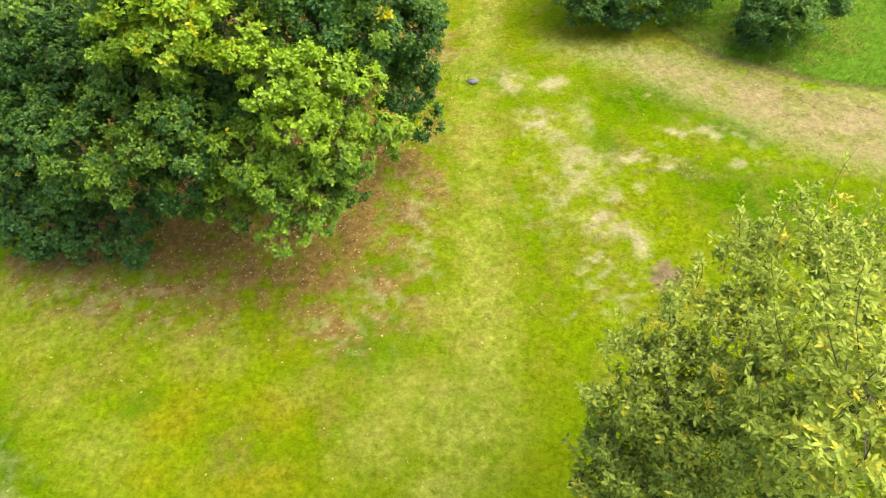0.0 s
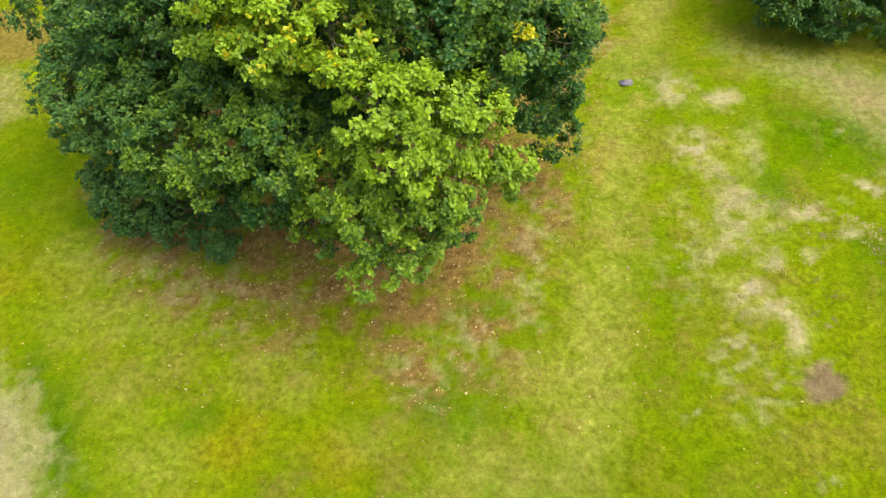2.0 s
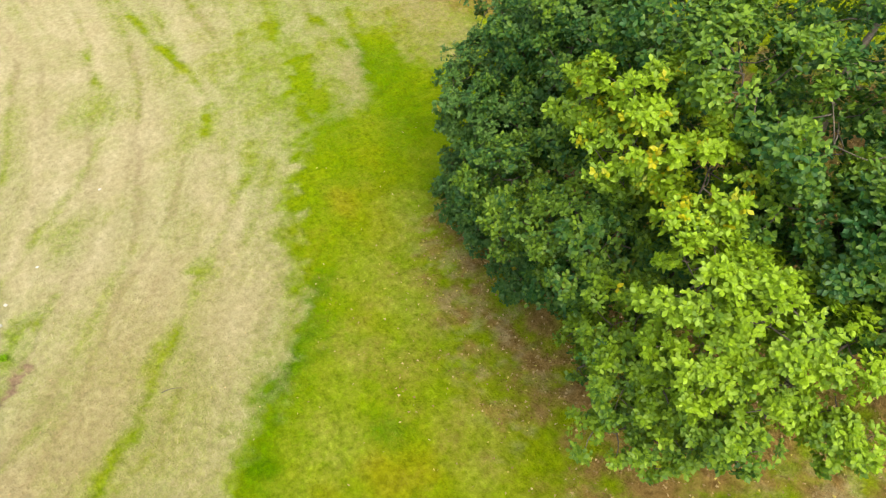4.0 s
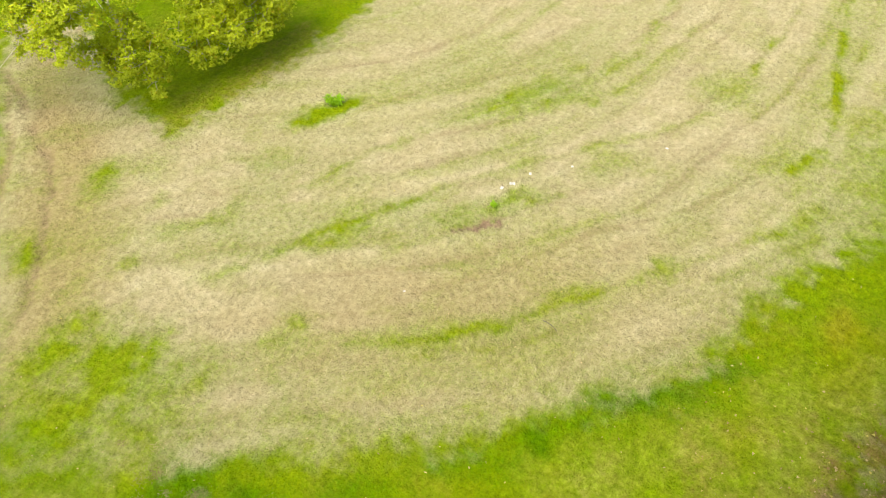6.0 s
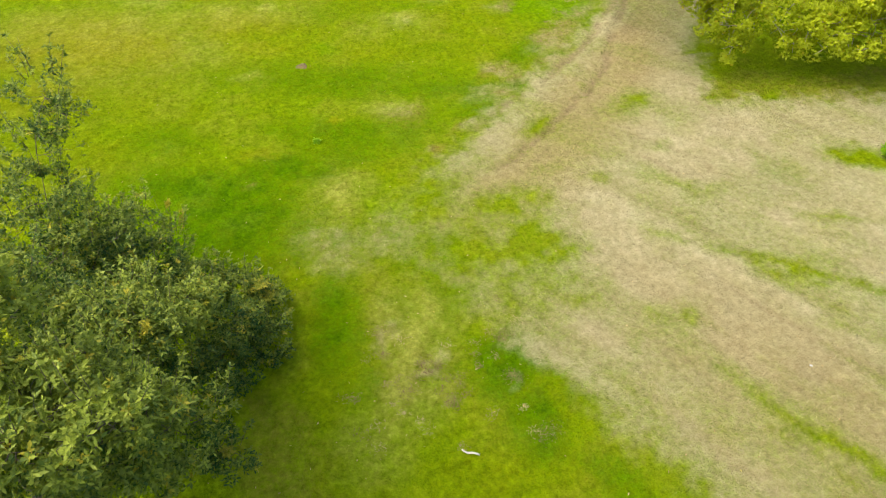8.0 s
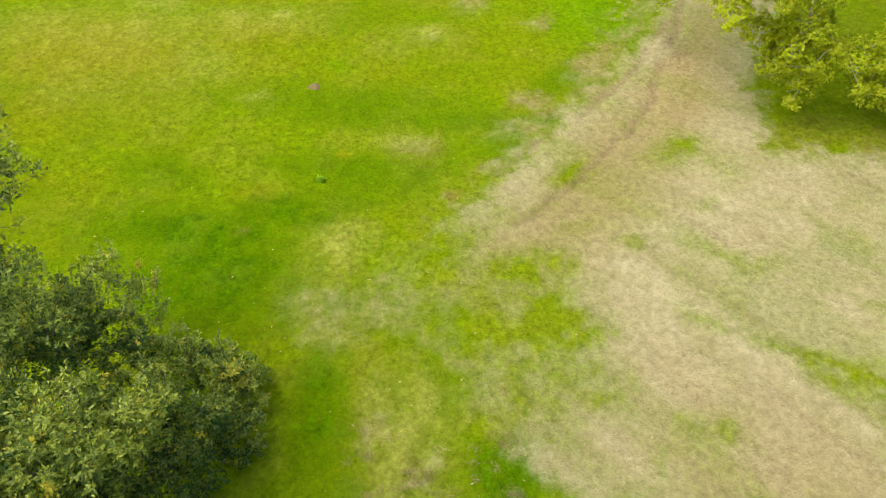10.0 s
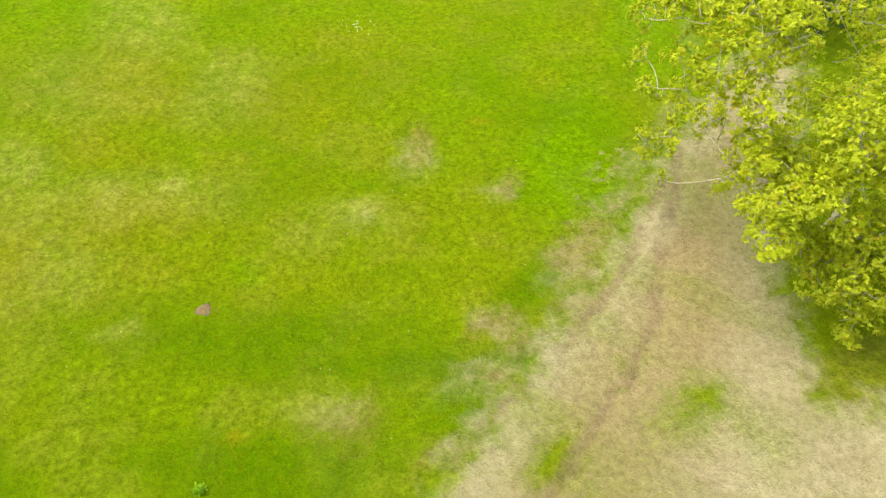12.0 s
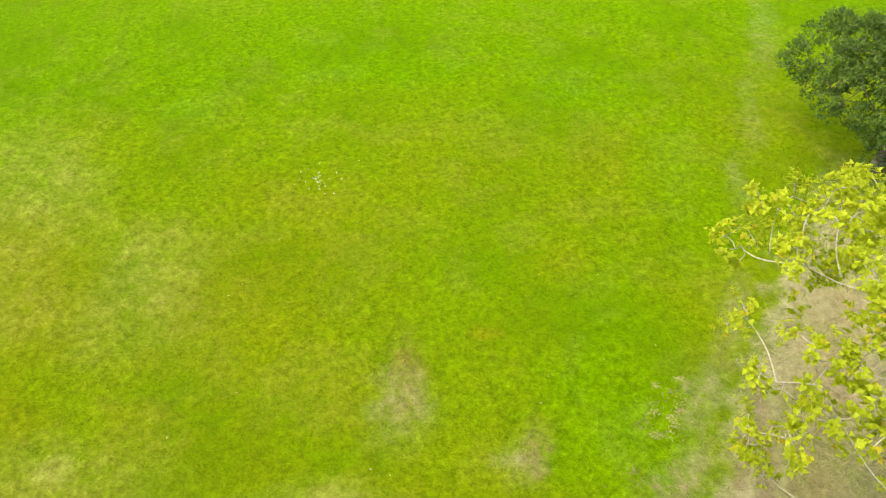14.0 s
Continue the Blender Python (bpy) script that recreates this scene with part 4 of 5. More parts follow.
def tree(name, label, category, base, crown_base, trunk_radius, lobes, leaves, shape, size, per_tip, mat, bark, crown_label, autumn=0.02, clump=0.3, twig=0.010, shoots=0, fill=1.2, star=0.0, tall=0.92):
    """A trunk, forking limbs to the lobes of the crown, twigs to its clumps and leaves in rosettes.
    A lobe: x, y, z, radius, tone and, where it differs, its share of the leaves and of turned leaves. leaves: how many in all."""
    bx, by = base
    bz = height_at(bx, by)
    root = new(name)
    root.location = (bx, by, bz)
    tagged(root, label, category)
    o = Vector((bx, by, bz))
    fork = Vector((0, 0, crown_base))
    bm = bmesh.new()
    tube(bm, (0, 0, -0.1), (0.0, 0.0, 0.35), trunk_radius * 1.6, trunk_radius, sides=10, steps=2)
    tube(bm, (0, 0, 0.3), fork * 1.25, trunk_radius, trunk_radius * 0.55, sides=10, steps=5)
    part("trunk", bm, bark, root)
    all_p, all_d, all_t = [], [], []
    twigs = bmesh.new()
    rows = [(Vector(row[:3]) - o, row[3], row[4], row[5] if len(row) > 5 else 1.0, row[6] if len(row) > 6 else autumn) for row in lobes]
    rows.sort(key=lambda row: (row[0] - fork).length)
    weight = sum(r * r * share for c, r, tone, share, turning in rows)
    joints = [(fork * 0.75, trunk_radius * 0.5), (fork, trunk_radius * 0.5), (fork * 1.2, trunk_radius * 0.5)]
    for c, r, tone, share, turning in rows:
        h = tall * r
        start, thick = min(joints, key=lambda k: (k[0] - c).length + 0.35 * (k[0] - fork).length)
        thin = max(0.6 * thick, 1.3 * twig)
        bm = bmesh.new()
        tube(bm, start, c, thin, 0.6 * thin, sag=0.03, sides=7, steps=5)
        part("limb", bm, bark, root)
        joints += [(c, 0.8 * thin), (start.lerp(c, 0.5), 0.8 * thin)]
        n = int(leaves * r * r * share / weight / per_tip)
        cr0 = clump * math.sqrt(r)
        clumps = max(6, int(fill * share ** 0.5 * 4 * math.pi * r * h / (math.pi * cr0 * cr0)))
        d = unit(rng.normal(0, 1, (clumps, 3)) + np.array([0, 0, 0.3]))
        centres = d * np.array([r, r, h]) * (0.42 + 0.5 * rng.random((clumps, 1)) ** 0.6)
        # clumps facing upward get lighter leaves: lit tops put into the tone
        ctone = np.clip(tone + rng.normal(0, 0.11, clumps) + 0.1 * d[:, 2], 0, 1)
        mids = [c + Vector(unit(rng.normal(0, 1, 3)) * np.array([r, r, h]) * rng.uniform(0.3, 0.55)) for _ in range(max(3, int(3.2 * r)))]
        nodes = [start.lerp(c, k) for k in (0.5, 0.7, 0.85, 0.97)]
        for q in mids + [c + Vector(q) for q in sorted(centres, key=lambda q: float(np.linalg.norm(q)))]:
            near = min(nodes, key=lambda k: (k - q).length)
            tube(twigs, near, q, twig * 1.2, twig * 0.7, sides=3, steps=3)
            nodes += [q, near.lerp(q, 0.55)]
        pick = rng.integers(0, clumps, n)
        cr = cr0 * rng.uniform(0.5, 1.2, clumps)
        v = unit(rng.normal(0, 1, (n, 3)) + 0.9 * d[pick] + np.array([0, 0, 0.25]))
        p = centres[pick] + v * (cr[pick] * (0.55 + 0.45 * rng.random(n)))[:, None] * np.array([1.1, 1.1, 0.85])
        out = unit(0.7 * v + 0.5 * d[pick] + np.array([0, 0, 0.3]))
        p = p + np.array(c)
        ok = p[:, 2] + bz > 0.12
        turned = (rng.random(n) < turning) * rng.uniform(0.3, 1, n) + (rng.random(clumps) < 0.12 * turning)[pick] * rng.uniform(0.2, 0.8, n)
        all_p.append(p[ok])
        all_d.append(out[ok])
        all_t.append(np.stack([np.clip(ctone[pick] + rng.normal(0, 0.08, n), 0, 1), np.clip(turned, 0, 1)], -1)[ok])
        for _ in range(int(shoots * r + 0.5)):
            up = unit(rng.normal(0, 1, 3) * np.array([1, 1, 0.5]) + np.array([0, 0, 0.9]))
            foot = np.array(c) + up * np.array([r, r, h]) * 0.75
            rise = unit(0.6 * up + np.array([0, 0, 0.8])) * rng.uniform(0.3, 0.75)
            tube(twigs, foot, foot + rise, twig, twig * 0.4, sides=3, steps=3)
            k = rng.uniform(0.15, 1.0, 7)[:, None]
            all_p.append(foot + rise * k + rng.normal(0, 0.02, (7, 3)))
            all_d.append(unit(unit(rise) * 0.6 + rng.normal(0, 0.5, (7, 3))))
            all_t.append(np.stack([np.clip(rng.normal(tone + 0.12, 0.1, 7), 0, 1), np.full(7, float(rng.random() < 0.5 * turning))], -1))
    tagged(part("branchwork", twigs, bark, root), "", "", "", "stuff")
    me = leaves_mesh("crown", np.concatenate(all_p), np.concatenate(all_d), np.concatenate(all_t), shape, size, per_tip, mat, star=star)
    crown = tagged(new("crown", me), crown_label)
    crown.parent = root
    return root


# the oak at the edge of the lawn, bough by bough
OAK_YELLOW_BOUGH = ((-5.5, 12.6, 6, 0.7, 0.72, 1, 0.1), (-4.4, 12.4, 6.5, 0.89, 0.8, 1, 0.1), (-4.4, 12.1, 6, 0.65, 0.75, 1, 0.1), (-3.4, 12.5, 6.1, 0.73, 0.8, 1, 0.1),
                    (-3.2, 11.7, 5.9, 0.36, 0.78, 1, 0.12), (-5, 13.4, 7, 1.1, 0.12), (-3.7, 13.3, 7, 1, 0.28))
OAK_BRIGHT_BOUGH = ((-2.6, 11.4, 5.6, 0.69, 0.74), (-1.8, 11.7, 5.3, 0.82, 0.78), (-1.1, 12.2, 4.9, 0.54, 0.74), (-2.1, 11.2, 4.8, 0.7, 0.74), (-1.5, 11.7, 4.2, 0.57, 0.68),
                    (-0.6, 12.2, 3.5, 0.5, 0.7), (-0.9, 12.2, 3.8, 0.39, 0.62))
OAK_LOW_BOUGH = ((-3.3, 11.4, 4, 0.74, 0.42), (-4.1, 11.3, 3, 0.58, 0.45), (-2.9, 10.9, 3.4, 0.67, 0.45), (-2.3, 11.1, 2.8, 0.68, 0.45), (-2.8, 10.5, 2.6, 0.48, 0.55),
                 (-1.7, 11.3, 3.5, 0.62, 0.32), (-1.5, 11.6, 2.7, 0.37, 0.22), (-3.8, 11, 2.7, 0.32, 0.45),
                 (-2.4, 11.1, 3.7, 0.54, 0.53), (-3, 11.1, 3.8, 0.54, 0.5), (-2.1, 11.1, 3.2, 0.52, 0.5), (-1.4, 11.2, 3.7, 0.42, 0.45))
# the 0.08 lobes fill gaps between boughs, their shade put into the tone
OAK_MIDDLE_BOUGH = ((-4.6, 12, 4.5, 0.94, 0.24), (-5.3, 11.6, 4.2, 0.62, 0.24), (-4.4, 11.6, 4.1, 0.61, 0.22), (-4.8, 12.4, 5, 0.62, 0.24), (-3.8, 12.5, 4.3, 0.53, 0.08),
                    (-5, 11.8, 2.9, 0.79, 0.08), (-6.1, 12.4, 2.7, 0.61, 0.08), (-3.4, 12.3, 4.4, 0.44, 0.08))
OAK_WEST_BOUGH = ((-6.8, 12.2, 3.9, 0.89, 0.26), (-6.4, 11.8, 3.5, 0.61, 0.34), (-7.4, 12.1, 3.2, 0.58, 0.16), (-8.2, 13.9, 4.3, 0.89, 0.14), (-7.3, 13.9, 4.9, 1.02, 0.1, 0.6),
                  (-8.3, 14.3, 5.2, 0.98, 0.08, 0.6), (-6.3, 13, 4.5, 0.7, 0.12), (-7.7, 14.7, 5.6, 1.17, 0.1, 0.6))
OAK_EAST_BOUGH = ((-2.4, 12.9, 5.7, 0.75, 0.22), (-1.6, 13.1, 5.6, 0.8, 0.18), (-0.8, 13.2, 5.3, 0.76, 0.14), (0.1, 14.4, 4.9, 0.8, 0.14), (0.6, 15, 4.8, 0.55, 0.2),
                  (-0.39, 13.0, 5.85, 0.17, 0.84, 1.3, 1), (-0.3, 14.8, 3.1, 0.83, 0.03), (0.1, 15.6, 1.6, 0.62, 0.03), (0.2, 14.7, 3.7, 0.64, 0.04), (-1, 13.1, 4.8, 0.52, 0.12),
                  (-1.2, 13.7, 6.2, 1.11, 0.19), (-2.4, 13.3, 6.7, 1.08, 0.19))
# inner and core leaves toned darker, so the crown's inner shade is coloured in
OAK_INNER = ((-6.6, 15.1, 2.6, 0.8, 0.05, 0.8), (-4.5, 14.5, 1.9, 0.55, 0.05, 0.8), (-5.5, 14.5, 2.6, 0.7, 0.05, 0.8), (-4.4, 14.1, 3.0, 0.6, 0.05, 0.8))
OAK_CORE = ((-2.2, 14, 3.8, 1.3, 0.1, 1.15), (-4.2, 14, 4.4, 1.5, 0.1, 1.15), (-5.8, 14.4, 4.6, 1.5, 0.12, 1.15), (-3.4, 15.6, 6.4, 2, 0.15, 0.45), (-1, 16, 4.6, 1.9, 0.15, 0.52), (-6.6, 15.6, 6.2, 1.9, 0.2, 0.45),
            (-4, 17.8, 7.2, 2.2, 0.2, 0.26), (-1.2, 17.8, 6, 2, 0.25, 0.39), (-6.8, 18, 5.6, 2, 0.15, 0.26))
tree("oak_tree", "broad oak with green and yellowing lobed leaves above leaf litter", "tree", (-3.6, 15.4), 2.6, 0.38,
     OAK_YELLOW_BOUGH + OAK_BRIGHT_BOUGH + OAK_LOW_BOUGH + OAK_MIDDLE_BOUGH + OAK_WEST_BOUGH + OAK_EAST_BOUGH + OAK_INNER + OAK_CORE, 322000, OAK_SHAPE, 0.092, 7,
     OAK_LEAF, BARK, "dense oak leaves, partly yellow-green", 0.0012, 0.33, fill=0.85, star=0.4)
SMALL_OAK_FRONT = ((-9.1, 13.6, 1.7, 0.83, 0.14), (-9.4, 12.9, 1.1, 0.67, 0.16), (-8.1, 13, 1.2, 0.81, 0.14), (-7.1, 12.4, 0.8, 0.54, 0.16), (-8.6, 12.7, 0.9, 0.57, 0.12),
             (-6.7, 12.7, 1.6, 0.56, 0.1), (-9.5, 13.9, 2.4, 0.58, 0.14))
SMALL_OAK_BACK = ((-9.3, 13.6, 1.6, 1.2, 0.2), (-9.4, 14.0, 3.4, 1.45, 0.26), (-8.1, 13.5, 3.6, 1.2, 0.28), (-9.4, 16.0, 3.4, 1.7, 0.25, 0.6), (-7.8, 15.0, 5.0, 1.5, 0.28), (-9.1, 17.4, 2.6, 1.7, 0.2, 0.4),
                  (-10.6, 15.9, 4.3, 1.35, 0.26, 0.8), (-11.1, 17.2, 4.0, 1.3, 0.3, 0.6))
tree("small_oak", "low dark green oak with branches down to the ground", "tree", (-8.2, 14.8), 1.2, 0.16, SMALL_OAK_FRONT + SMALL_OAK_BACK,
     105000, OAK_SHAPE, 0.092, 8, DARK_LEAF, BARK, "small dark green leaves", 0.004, 0.26, star=0.5)
tree("rear_oak", "oak behind the lawn's edge with dark green leaves", "tree", (-2.4, 21.5), 2.4, 0.3,
     ((-0.8, 20.0, 3.2, 1.7, 0.3), (-0.9, 22.8, 4.2, 1.9, 0.3), (-3.6, 21.0, 6.0, 2.1, 0.35), (-5.8, 22.6, 4.6, 2.2, 0.3), (-2.6, 23.8, 6.2, 2.1, 0.35)),
     24000, OAK_SHAPE, 0.2, 6, DARK_LEAF, BARK, "dark green oak leaves", 0.01)
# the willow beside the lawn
# darkest lobes low and inside: the crown's deep shade put into the tone
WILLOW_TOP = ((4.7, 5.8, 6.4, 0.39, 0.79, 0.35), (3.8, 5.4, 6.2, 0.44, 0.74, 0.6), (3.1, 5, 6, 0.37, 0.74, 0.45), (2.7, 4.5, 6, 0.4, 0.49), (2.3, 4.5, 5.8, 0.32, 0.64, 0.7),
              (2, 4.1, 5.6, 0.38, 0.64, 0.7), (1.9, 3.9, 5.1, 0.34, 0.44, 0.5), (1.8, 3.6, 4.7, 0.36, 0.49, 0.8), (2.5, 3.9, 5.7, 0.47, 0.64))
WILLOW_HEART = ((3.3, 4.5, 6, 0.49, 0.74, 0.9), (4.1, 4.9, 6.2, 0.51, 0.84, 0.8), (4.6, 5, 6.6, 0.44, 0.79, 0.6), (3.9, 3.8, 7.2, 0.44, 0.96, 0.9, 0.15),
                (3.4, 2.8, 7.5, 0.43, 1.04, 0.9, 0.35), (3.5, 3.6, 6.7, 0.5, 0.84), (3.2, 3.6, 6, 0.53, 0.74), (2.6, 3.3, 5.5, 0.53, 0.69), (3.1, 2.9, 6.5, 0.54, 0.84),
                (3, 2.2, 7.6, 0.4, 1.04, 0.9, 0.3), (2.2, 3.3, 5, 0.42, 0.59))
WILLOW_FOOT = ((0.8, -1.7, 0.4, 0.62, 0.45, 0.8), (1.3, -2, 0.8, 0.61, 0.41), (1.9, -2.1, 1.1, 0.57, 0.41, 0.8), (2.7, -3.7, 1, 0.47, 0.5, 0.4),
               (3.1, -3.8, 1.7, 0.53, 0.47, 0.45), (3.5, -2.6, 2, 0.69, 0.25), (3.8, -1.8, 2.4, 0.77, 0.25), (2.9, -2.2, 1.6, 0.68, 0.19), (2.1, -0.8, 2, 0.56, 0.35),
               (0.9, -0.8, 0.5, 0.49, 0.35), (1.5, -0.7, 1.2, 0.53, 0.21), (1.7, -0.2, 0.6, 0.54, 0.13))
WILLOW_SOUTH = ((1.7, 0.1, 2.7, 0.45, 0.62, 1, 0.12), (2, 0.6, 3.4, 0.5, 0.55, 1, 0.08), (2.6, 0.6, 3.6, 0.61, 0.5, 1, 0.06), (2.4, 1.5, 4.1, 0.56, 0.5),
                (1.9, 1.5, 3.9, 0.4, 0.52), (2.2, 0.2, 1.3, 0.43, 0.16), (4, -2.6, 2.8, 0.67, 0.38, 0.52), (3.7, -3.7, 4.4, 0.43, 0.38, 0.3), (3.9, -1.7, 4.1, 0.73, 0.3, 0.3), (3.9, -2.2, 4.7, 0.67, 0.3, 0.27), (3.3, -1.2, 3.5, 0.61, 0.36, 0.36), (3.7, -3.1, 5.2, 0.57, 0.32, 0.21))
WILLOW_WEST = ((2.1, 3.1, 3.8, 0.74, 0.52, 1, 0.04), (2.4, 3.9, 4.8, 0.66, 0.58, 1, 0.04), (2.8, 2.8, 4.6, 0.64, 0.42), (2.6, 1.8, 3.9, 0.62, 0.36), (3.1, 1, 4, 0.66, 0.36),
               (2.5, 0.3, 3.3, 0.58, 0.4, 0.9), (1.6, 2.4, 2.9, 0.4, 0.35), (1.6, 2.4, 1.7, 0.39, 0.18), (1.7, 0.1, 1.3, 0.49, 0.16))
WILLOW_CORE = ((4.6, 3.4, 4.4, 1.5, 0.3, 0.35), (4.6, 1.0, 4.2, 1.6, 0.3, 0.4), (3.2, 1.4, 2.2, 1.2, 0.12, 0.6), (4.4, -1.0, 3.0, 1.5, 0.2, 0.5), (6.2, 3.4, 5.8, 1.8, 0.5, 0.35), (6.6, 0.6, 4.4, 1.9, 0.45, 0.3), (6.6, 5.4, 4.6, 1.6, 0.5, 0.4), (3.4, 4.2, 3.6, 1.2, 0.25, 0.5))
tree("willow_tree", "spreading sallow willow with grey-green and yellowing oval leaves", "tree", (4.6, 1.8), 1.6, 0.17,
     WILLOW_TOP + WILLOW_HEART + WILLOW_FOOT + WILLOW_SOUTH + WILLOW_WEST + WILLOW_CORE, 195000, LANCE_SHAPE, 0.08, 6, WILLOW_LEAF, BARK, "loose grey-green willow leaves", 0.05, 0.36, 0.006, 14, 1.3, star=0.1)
# the yellow maple beside the track
MAPLE_SPRAYS = ((-12, -15, 5.1, 0.52, 0.55, 0.45), (-12.2, -14.1, 5.4, 0.63, 0.55, 0.6), (-11.7, -15.1, 4.2, 0.42, 0.5, 0.45), (-11.9, -14.1, 4.7, 0.64, 0.5, 0.5),
                (-11.1, -13.9, 4, 0.33, 0.5, 0.4), (-11, -12.9, 3.8, 0.4, 0.5, 0.4), (-11.4, -12.8, 4.3, 0.5, 0.5, 0.35), (-11, -13, 2.4, 0.43, 0.5, 0.4),
                (-11.4, -12.5, 2.8, 0.44, 0.5, 0.4), (-11.8, -12.4, 3.4, 0.47, 0.5, 0.4), (-12, -11.2, 2.6, 0.37, 0.5, 0.5), (-11.6, -12.7, 1.4, 0.19, 0.5, 0.6))
MAPLE_CROWN = ((-13.2, -14.3, 5.4, 0.69, 0.55, 0.68), (-13.4, -13.6, 6.1, 0.66, 0.55, 0.85), (-12, -12.9, 5.3, 0.71, 0.5, 0.51), (-12.1, -12, 5.9, 0.67, 0.55, 0.59),
               (-13.4, -13.4, 6.7, 0.59, 0.6, 0.85), (-11.7, -12.1, 4.7, 0.6, 0.5, 0.42), (-12, -11.4, 5.2, 0.67, 0.5, 0.59), (-12, -11.2, 5.9, 0.64, 0.55, 0.85),
               (-11.7, -11.5, 4.1, 0.5, 0.5, 0.51), (-11.7, -10.5, 4.7, 0.56, 0.5, 0.68))
MAPLE_WEST = ((-12.3, -11.1, 3.2, 0.45, 0.5, 0.8), (-12, -10.1, 3.7, 0.57, 0.5), (-11.9, -9.8, 2.9, 0.45, 0.5, 0.9), (-11.6, -9, 3, 0.45, 0.5, 0.9),
              (-11.8, -9.3, 3.7, 0.47, 0.5), (-12.7, -10.3, 3.4, 0.65, 0.5, 0.9), (-12.6, -9, 3.7, 0.7, 0.5), (-13.1, -9.4, 4.7, 0.77, 0.5), (-12.9, -9.7, 2, 0.52, 0.5),
              (-13.4, -8.9, 1.9, 0.65, 0.5), (-13.9, -9, 2.6, 0.77, 0.5), (-13.6, -8.2, 1.1, 0.47, 0.5))
MAPLE_NORTH = ((-13.8, -8.8, 1.95, 1.03, 0.5, 0.65), (-15.2, -8.3, 1.55, 1.05, 0.5, 0.65), (-16.6, -7.7, 1.35, 1.04, 0.5, 0.65), (-17.8, -7.3, 1.55, 1.1, 0.5, 0.65),
               (-19.3, -7.6, 1.85, 1.19, 0.5, 0.65), (-17.7, -8.2, 2.75, 1.66, 0.5, 0.65), (-18.3, -7.2, 2.45, 1.28, 0.5, 0.65), (-17.3, -7.2, 1.55, 0.98, 0.5, 0.65), (-16.6, -8.3, 1.55, 1.23, 0.5, 0.65))
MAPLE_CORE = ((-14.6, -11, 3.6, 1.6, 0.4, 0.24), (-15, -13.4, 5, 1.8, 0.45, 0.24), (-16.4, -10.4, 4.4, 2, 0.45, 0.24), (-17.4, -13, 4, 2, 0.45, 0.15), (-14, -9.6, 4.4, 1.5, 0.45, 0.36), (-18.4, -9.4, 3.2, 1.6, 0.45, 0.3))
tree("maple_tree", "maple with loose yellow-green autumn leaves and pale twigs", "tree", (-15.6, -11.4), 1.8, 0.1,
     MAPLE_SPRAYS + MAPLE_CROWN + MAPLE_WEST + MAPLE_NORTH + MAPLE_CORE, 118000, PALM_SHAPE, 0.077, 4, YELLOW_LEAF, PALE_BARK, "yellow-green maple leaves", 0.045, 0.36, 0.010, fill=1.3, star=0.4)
tree("hawthorn_tree", "dense dark green hawthorn beside the track", "tree", (-20.9, -20.6), 1.0, 0.15,
     ((-19.5, -21.0, 2.6, 1.3, 0.4), (-19.8, -19.2, 2.0, 1.2, 0.35), (-21.0, -20.4, 4.0, 1.6, 0.45), (-22.2, -21.6, 2.8, 1.8, 0.4), (-20.4, -22.8, 2.4, 1.5, 0.4)),
     60000, NARROW_SHAPE, 0.09, 7, HAWTHORN_LEAF, BARK, "small dark green leaves", 0.01)
tree("shrub", "rounded dark green shrub at the edge of the mown path", "shrub", (7.4, 23.0), 0.6, 0.1,
     ((6.3, 22.0, 1.2, 1.1, 0.15), (7.8, 21.8, 1.2, 1.2, 0.25), (9.5, 22.2, 1.6, 1.3, 0.35), (6.6, 23.4, 2.6, 1.5, 0.2), (8.6, 23.8, 2.8, 1.5, 0.25), (10.4, 24.2, 2.0, 1.7, 0.05)),
     70000, NARROW_SHAPE, 0.125, 6, DARK_LEAF, BARK, "dark green leaves", 0.005, fill=1.6)
tree("shrub", "grey-green shrub in the long grass of the verge", "shrub", (12.3, 20.8), 0.6, 0.08,
     ((11.3, 19.6, 1.1, 0.95, 0.15), (12.0, 19.3, 1.3, 0.95, 0.95), (13.2, 20.2, 1.8, 1.15, 0.4), (12.5, 21.2, 2.4, 1.4, 0.2)),
     40000, NARROW_SHAPE, 0.12, 6, DARK_LEAF, BARK, "grey-green leaves", 0.005, 0.25, fill=1.6)


# fallen leaves ------------------------------------------------------------------
def strewn_leaves(name, count, keep, tone, label, size, lo, hi):
    x, y = rng.uniform(lo[0], hi[0], count), rng.uniform(lo[1], hi[1], count)
    weights, z = plan(x, y)
    ok = keep(x, y, weights["cover"]) > rng.random(count)
    p = np.stack([x, y, z + 0.035], -1)[ok]
    n = len(p)
    d = unit(rng.normal(0, 1, (n, 3)) * np.array([1, 1, 0.15]))
    t = np.stack([np.clip(rng.normal(tone, 0.3, n), 0, 1), (rng.random(n) < 0.12) * 0.9], -1)
    me = leaves_mesh(name, p, d, t, PALM_SHAPE if size > 0.055 else OVAL_SHAPE, size, 1, FALLEN_LEAF, 0.1)
    return tagged(new(name, me), label, "leaves", "", "stuff")


strewn_leaves("fallen_leaves", 22000, lambda x, y, c: 0.03 + 0.95 * c[:, 1] * fbm(x, y, 0.8, 4) * 0.8, 0.42, "dry brown and pale leaves fallen below the oaks", 0.056, (-11, 9), (2.5, 22))
strewn_leaves("stray_leaves", 260, lambda x, y, c: np.full(x.shape, 0.6), 0.9, "a few pale leaves strewn over the lawn", 0.05, (-12, -28), (6, -6))
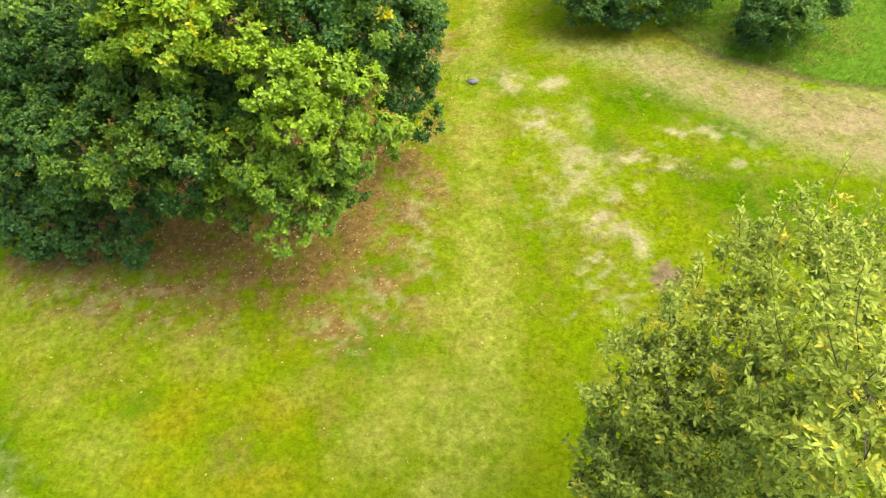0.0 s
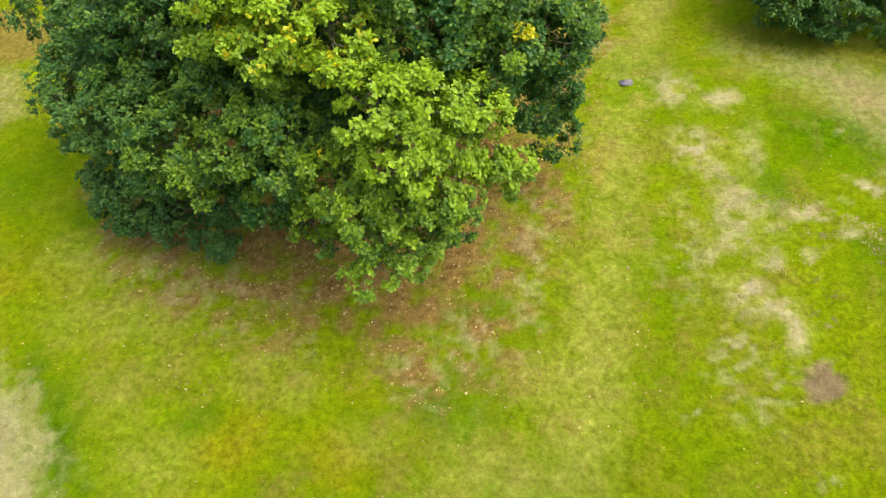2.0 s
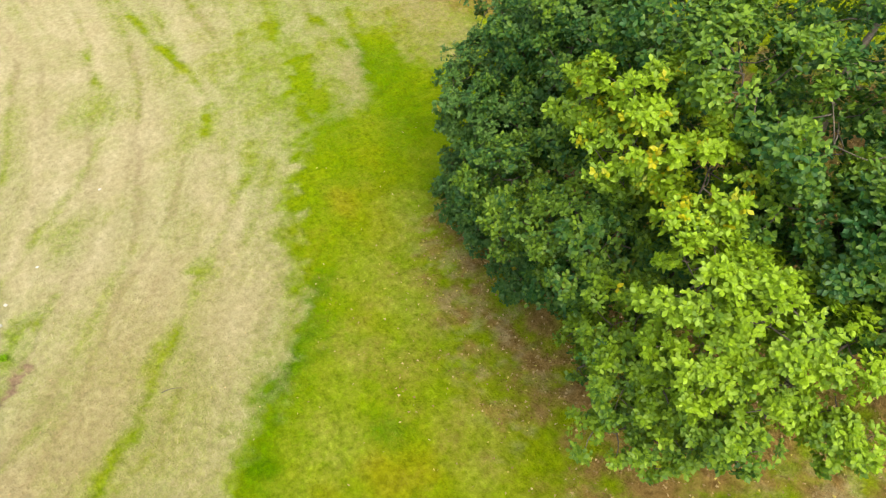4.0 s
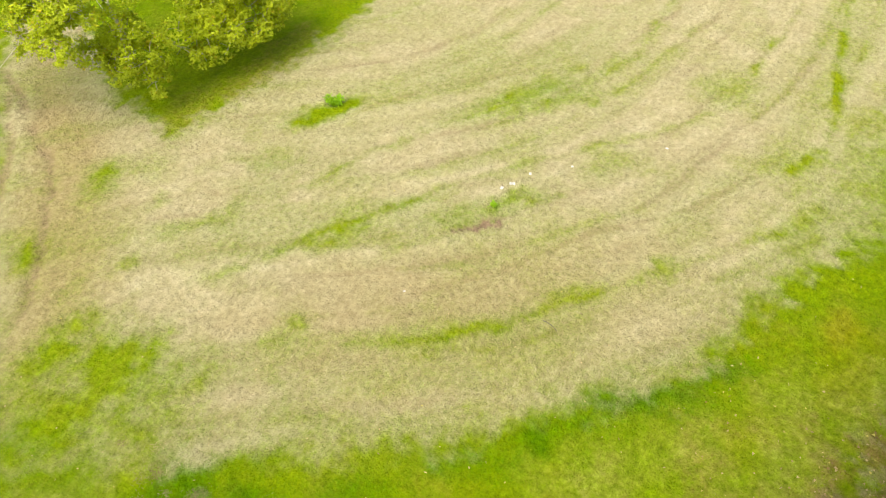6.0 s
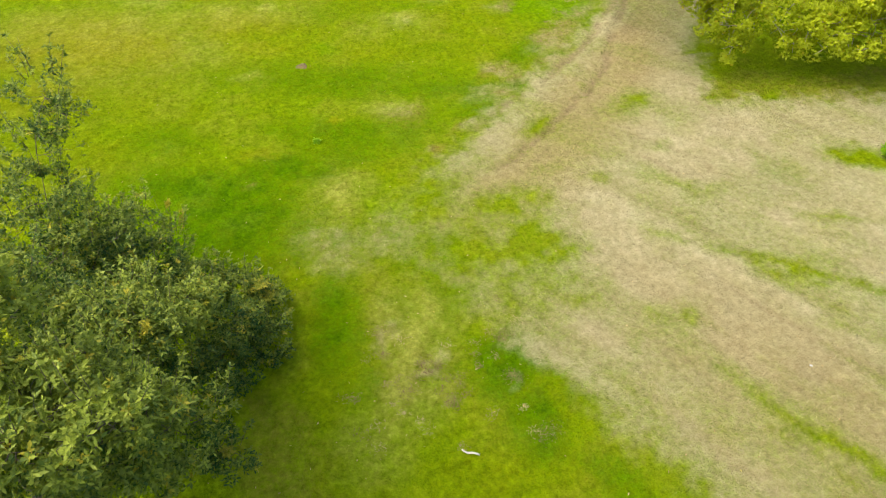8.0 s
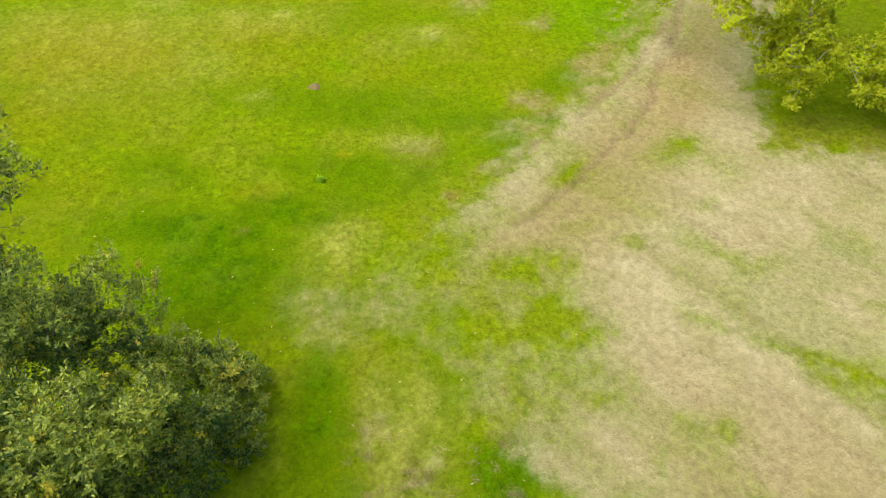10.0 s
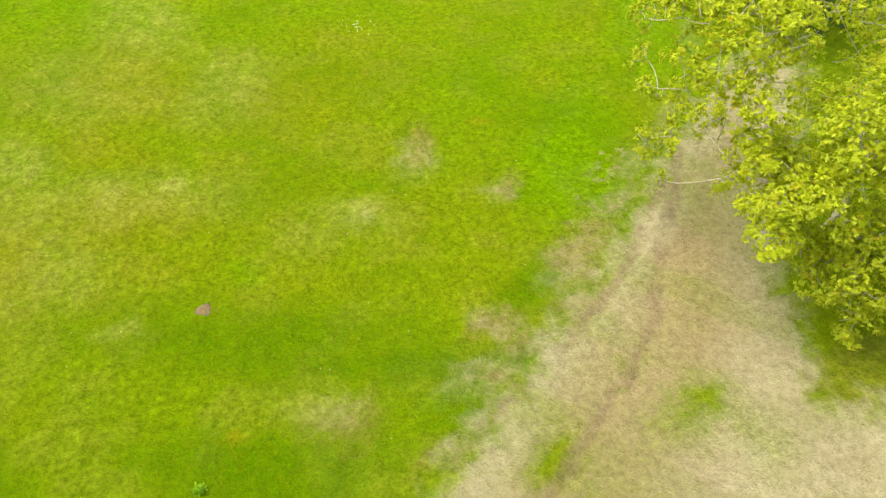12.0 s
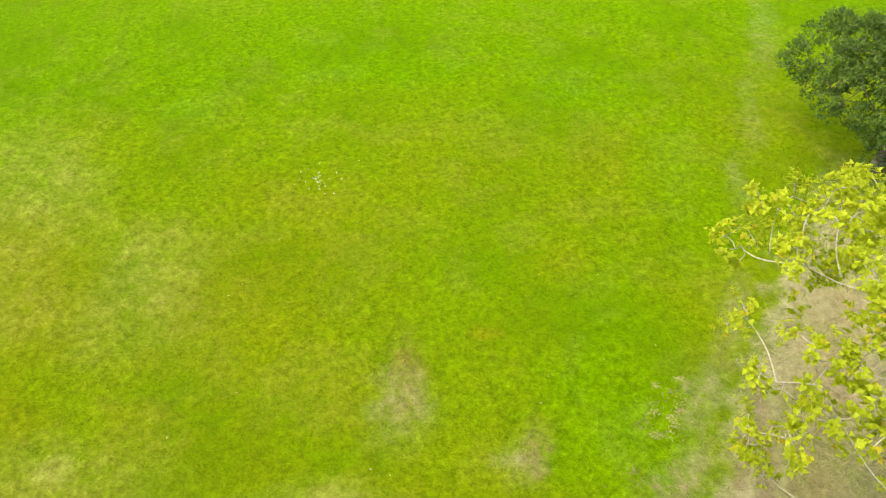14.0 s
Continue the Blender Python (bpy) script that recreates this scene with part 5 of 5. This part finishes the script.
strewn_leaves("stray_leaves", 900, lambda x, y, c: 0.9 * (c[:, 0] > 0.3) * smooth(-9.0, -4.0, x - 0.5 * y), 0.9, "tiny pale leaves scattered along the edge of the mown hay", 0.036, (-15, -1), (-2, 11))
strewn_leaves("stray_leaves", 1500, lambda x, y, c: np.full(x.shape, 0.6), 0.85, "single pale leaves strewn over the lawn", 0.054, (-14, -6), (9, 20))


# clots of raked hay ------------------------------------------------------------------
def hay_clots(count, spots, low=0.0, high=1.0, length=0.085):
    """Small tangles of hay and dead grass: blades round a centre."""
    c = []
    for k in range(count):
        x0, y0, x1, y1, wide = spots[k % len(spots)]
        t = random.random()
        c.append((x0 + (x1 - x0) * t + random.gauss(0, wide), y0 + (y1 - y0) * t + random.gauss(0, wide)))
    c = np.array(c)
    per = 34
    size = np.repeat(rng.uniform(0.04, 0.12, count), per)
    p = np.repeat(c, per, 0) + rng.normal(0, 1, (count * per, 2)) * size[:, None] * np.array([1.0, 0.7])
    weights, z = plan(p[:, 0], p[:, 1])
    root = np.stack([p[:, 0], p[:, 1], z + rng.uniform(0, 0.04, len(p))], -1)
    d = unit(rng.normal(0, 1, (len(p), 3)) * np.array([1, 1, 0.3]))
    tone = np.stack([np.repeat(rng.uniform(low, high, count), per), np.zeros(len(p))], -1)
    me = leaves_mesh("hay_clots", root, d, tone, ((0, 0), (0.3, 0.05), (0.7, 0.05), (1.0, 0.0)), length, 1, HAY, 0.2)
    return tagged(new("hay_clots", me), "small grey and straw-coloured clots of raked hay", "hay", "", "stuff")


HAY = leaf_material("raked_hay", (0.19, 0.14, 0.065), (0.58, 0.50, 0.25), (0.5, 0.45, 0.2), 0.95, 0.1)
hay_clots(240, ((9.6, 17.6, 14.6, 15.4, 0.6), (10.4, 16.2, 15.4, 13.6, 0.6), (8.0, 19.4, 12.0, 17.0, 0.4), (11.0, 17.2, 16.0, 14.6, 0.5), (-3.4, 0.6, -1.0, 1.4, 0.7), (-8.4, -11.2, -11.8, -15.2, 0.35), (4.0, 16.6, 5.2, 11.6, 0.6), (6.0, 14.8, 7.4, 14.2, 0.4)))
hay_clots(60, ((-2.18, 0.18, -1.94, 0.26, 0.09), (-2.42, 0.37, -2.18, 0.45, 0.09), (-2.52, 1.18, -2.28, 1.26, 0.09), (-1.40, -0.76, -1.16, -0.68, 0.09), (-1.34, -0.26, -1.10, -0.18, 0.09), (-3.90, 0.85, -3.66, 0.93, 0.09), (-3.91, -0.06, -3.67, 0.02, 0.09), (-2.73, 0.64, -2.49, 0.72, 0.09), (-1.74, 0.73, -1.50, 0.81, 0.09), (-4.08, 2.36, -3.84, 2.44, 0.09)), 0.0, 0.35, 0.055)



# small things on the ground -------------------------------------------------------
def pebble_mesh(bm, size, flat, jag, rings=5, sides=11):
    """A low rounded heap or slab with an uneven outline."""
    top = bm.verts.new((0, 0, size * flat))
    prev = None
    for k in range(1, rings + 1):
        t = k / rings
        ring = []
        for j in range(sides):
            a = 2 * math.pi * j / sides
            r = size * t * (1 + jag * (noise.noise(Vector((math.cos(a) * 1.3, math.sin(a) * 1.3, size * 9))) + 0.3 * random.uniform(-1, 1)))
            ring.append(bm.verts.new((r * math.cos(a), r * math.sin(a), size * flat * (1 - t * t) * random.uniform(0.85, 1.1) - (0.03 if k == rings else 0))))
        for j in range(sides):
            if prev is None:
                bm.faces.new((top, ring[j], ring[(j + 1) % sides]))
            else:
                bm.faces.new((prev[j], ring[j], ring[(j + 1) % sides], prev[(j + 1) % sides]))
        prev = ring


def lay(ob, x, y, lift=0.0, turn=0.0):
    ob.matrix_basis = pose(x, y, height_at(x, y) + lift, 0, 0, turn)
    return ob


EARTH = rough_material("dry_earth", (0.10, 0.07, 0.033), (0.27, 0.195, 0.095), 30.0, 0.95, 0.03)
SLATE = rough_material("slate", (0.09, 0.09, 0.12), (0.20, 0.19, 0.24), 25.0, 0.6, 0.01)
PAPER = rough_material("white_paper", (0.72, 0.72, 0.70), (0.86, 0.86, 0.84), 40.0, 0.8, 0.01)
PALE_WOOD = rough_material("bleached_wood", (0.55, 0.51, 0.44), (0.82, 0.79, 0.72), 40.0, 0.8, 0.01)
HERB = leaf_material("herb_leaves", (0.17, 0.36, 0.012), (0.42, 0.68, 0.02), (0.4, 0.4, 0.02), 0.5, 0.45)

bm = bmesh.new()
pebble_mesh(bm, 0.22, 0.2, 0.6)
lay(tagged(part("molehill", bm, EARTH), "low heap of dry pale earth in the lawn", "molehill"), -0.9, -12.2, -0.01)
bm = bmesh.new()
pebble_mesh(bm, 0.2, 0.35, 0.7)
lay(tagged(part("molehill", bm, EARTH), "small dark crumbly molehill in the grass beside the oaks", "molehill"), -11.95, 14.9, -0.01)
bm = bmesh.new()
bmesh.ops.create_cube(bm, size=1.0, matrix=Matrix.Diagonal((0.33, 0.22, 0.07, 1)))
bmesh.ops.bevel(bm, geom=bm.edges[:], offset=0.03, segments=2, affect="EDGES")
for v in bm.verts:
    v.co += Vector((random.uniform(-0.02, 0.02), random.uniform(-0.02, 0.02), random.uniform(-0.008, 0.008)))
lay(tagged(part("stone_slab", bm, SLATE), "dark grey stone slab lying in the grass", "slab"), 2.0, 19.5, 0.03, 12)


def scrap(x, y, size):
    """A crumpled scrap of paper."""
    bm = bmesh.new()
    n = 5
    grid = [[bm.verts.new(((i / n - 0.5) * size * random.uniform(0.85, 1.1), (j / n - 0.5) * size * 0.8, 0.25 * size * random.random() + 0.02)) for j in range(n + 1)] for i in range(n + 1)]
    for i in range(n):
        for j in range(n):
            bm.faces.new((grid[i][j], grid[i + 1][j], grid[i + 1][j + 1], grid[i][j + 1]))
    bmesh.ops.solidify(bm, geom=bm.faces[:], thickness=0.006)
    ob = part("paper_scrap", bm, PAPER)
    tagged(ob, "crumpled white paper scrap lying on cut hay", "litter", "paper scraps on the field")
    return lay(ob, x, y, 0.02, random.uniform(0, 360))


for x, y, size in ((-14.25, 3.15, 0.15), (-14.0, 2.95, 0.12), (-14.85, 3.45, 0.10), (-15.6, 4.4, 0.08), (-17.4, 6.6, 0.09), (-9.7, 2.2, 0.06)):
    scrap(x, y, size)

bm = bmesh.new()
tube(bm, (-0.17, 0, 0), (0.03, 0.02, 0.015), 0.016, 0.02, sides=7, steps=4)
tube(bm, (0.02, 0.02, 0.014), (0.17, -0.03, 0.0), 0.019, 0.011, sides=7, steps=4)
lay(tagged(part("stick", bm, PALE_WOOD), "short bleached white stick lying on the grass", "stick"), -2.45, 2.38, 0.05, -28)
bm = bmesh.new()
tube(bm, (-0.22, 0, 0), (0.2, 0.03, 0.01), 0.010, 0.005, sides=6, steps=5)
lay(tagged(part("stick", bm, BARK), "thin dry twig lying across cut hay", "stick"), -10.0, 5.6, 0.06, 60)


def herb(x, y, height, stems, label, category, leaf=0.08, spread=0.6):
    """A leafy weed: stems with pairs of leaves."""
    root = new(category.replace(" ", "_"))
    lay(tagged(root, label, category), x, y)
    pts, dirs = [], []
    for k in range(stems):
        a, lean = random.uniform(0, 6.28), spread * random.uniform(0.2, 1.0)
        tip = Vector((math.cos(a) * lean * height, math.sin(a) * lean * height, height * random.uniform(0.6, 1.0)))
        bm = bmesh.new()
        tube(bm, (0, 0, -0.02), tip, 0.008, 0.004, sides=5, steps=3)
        part("stem", bm, HERB, root)
        for i in range(9):
            t = 0.25 + 0.75 * i / 8
            pts.append(tip * t)
            b = random.uniform(0, 6.28)
            dirs.append(Vector((math.cos(b), math.sin(b), 0.4)).normalized())
    tone = np.stack([rng.uniform(0.3, 0.9, len(pts)), np.zeros(len(pts))], -1)
    me = leaves_mesh("foliage", np.array(pts), np.array(dirs), tone, OVAL_SHAPE, leaf, 3, HERB, 0.6)
    new("foliage", me).parent = root
    return root


herb(-16.05, -3.45, 0.3, 26, "bushy bright green nettle in a patch of grass", "nettle", 0.1, 1.15)
herb(-13.3, 3.0, 0.14, 5, "low dark green weed beside the muddy hollow", "weed")
herb(-0.9, -7.95, 0.14, 4, "small dark green weed in the lawn", "weed")

# white clover heads in the far lawn
n = 30
bx, by = rng.normal(-5.9, 0.28, n), rng.normal(-23.8, 0.3, n)
tips = np.stack([bx, by, plan(bx, by)[1] + 0.08], -1)
me = leaves_mesh("clover_flowers", tips, unit(rng.normal(0, 1, (n, 3)) + np.array([0, 0, 1.0])), np.stack([np.full(n, 1.0), np.zeros(n)], -1), OVAL_SHAPE, 0.032, 4,
                 leaf_material("white_petals", (0.75, 0.76, 0.66), (0.86, 0.86, 0.8), (0.8, 0.8, 0.6)), 0.9)
tagged(new("clover_flowers", me), "small white flower heads in the lawn", "flowers", "", "stuff")
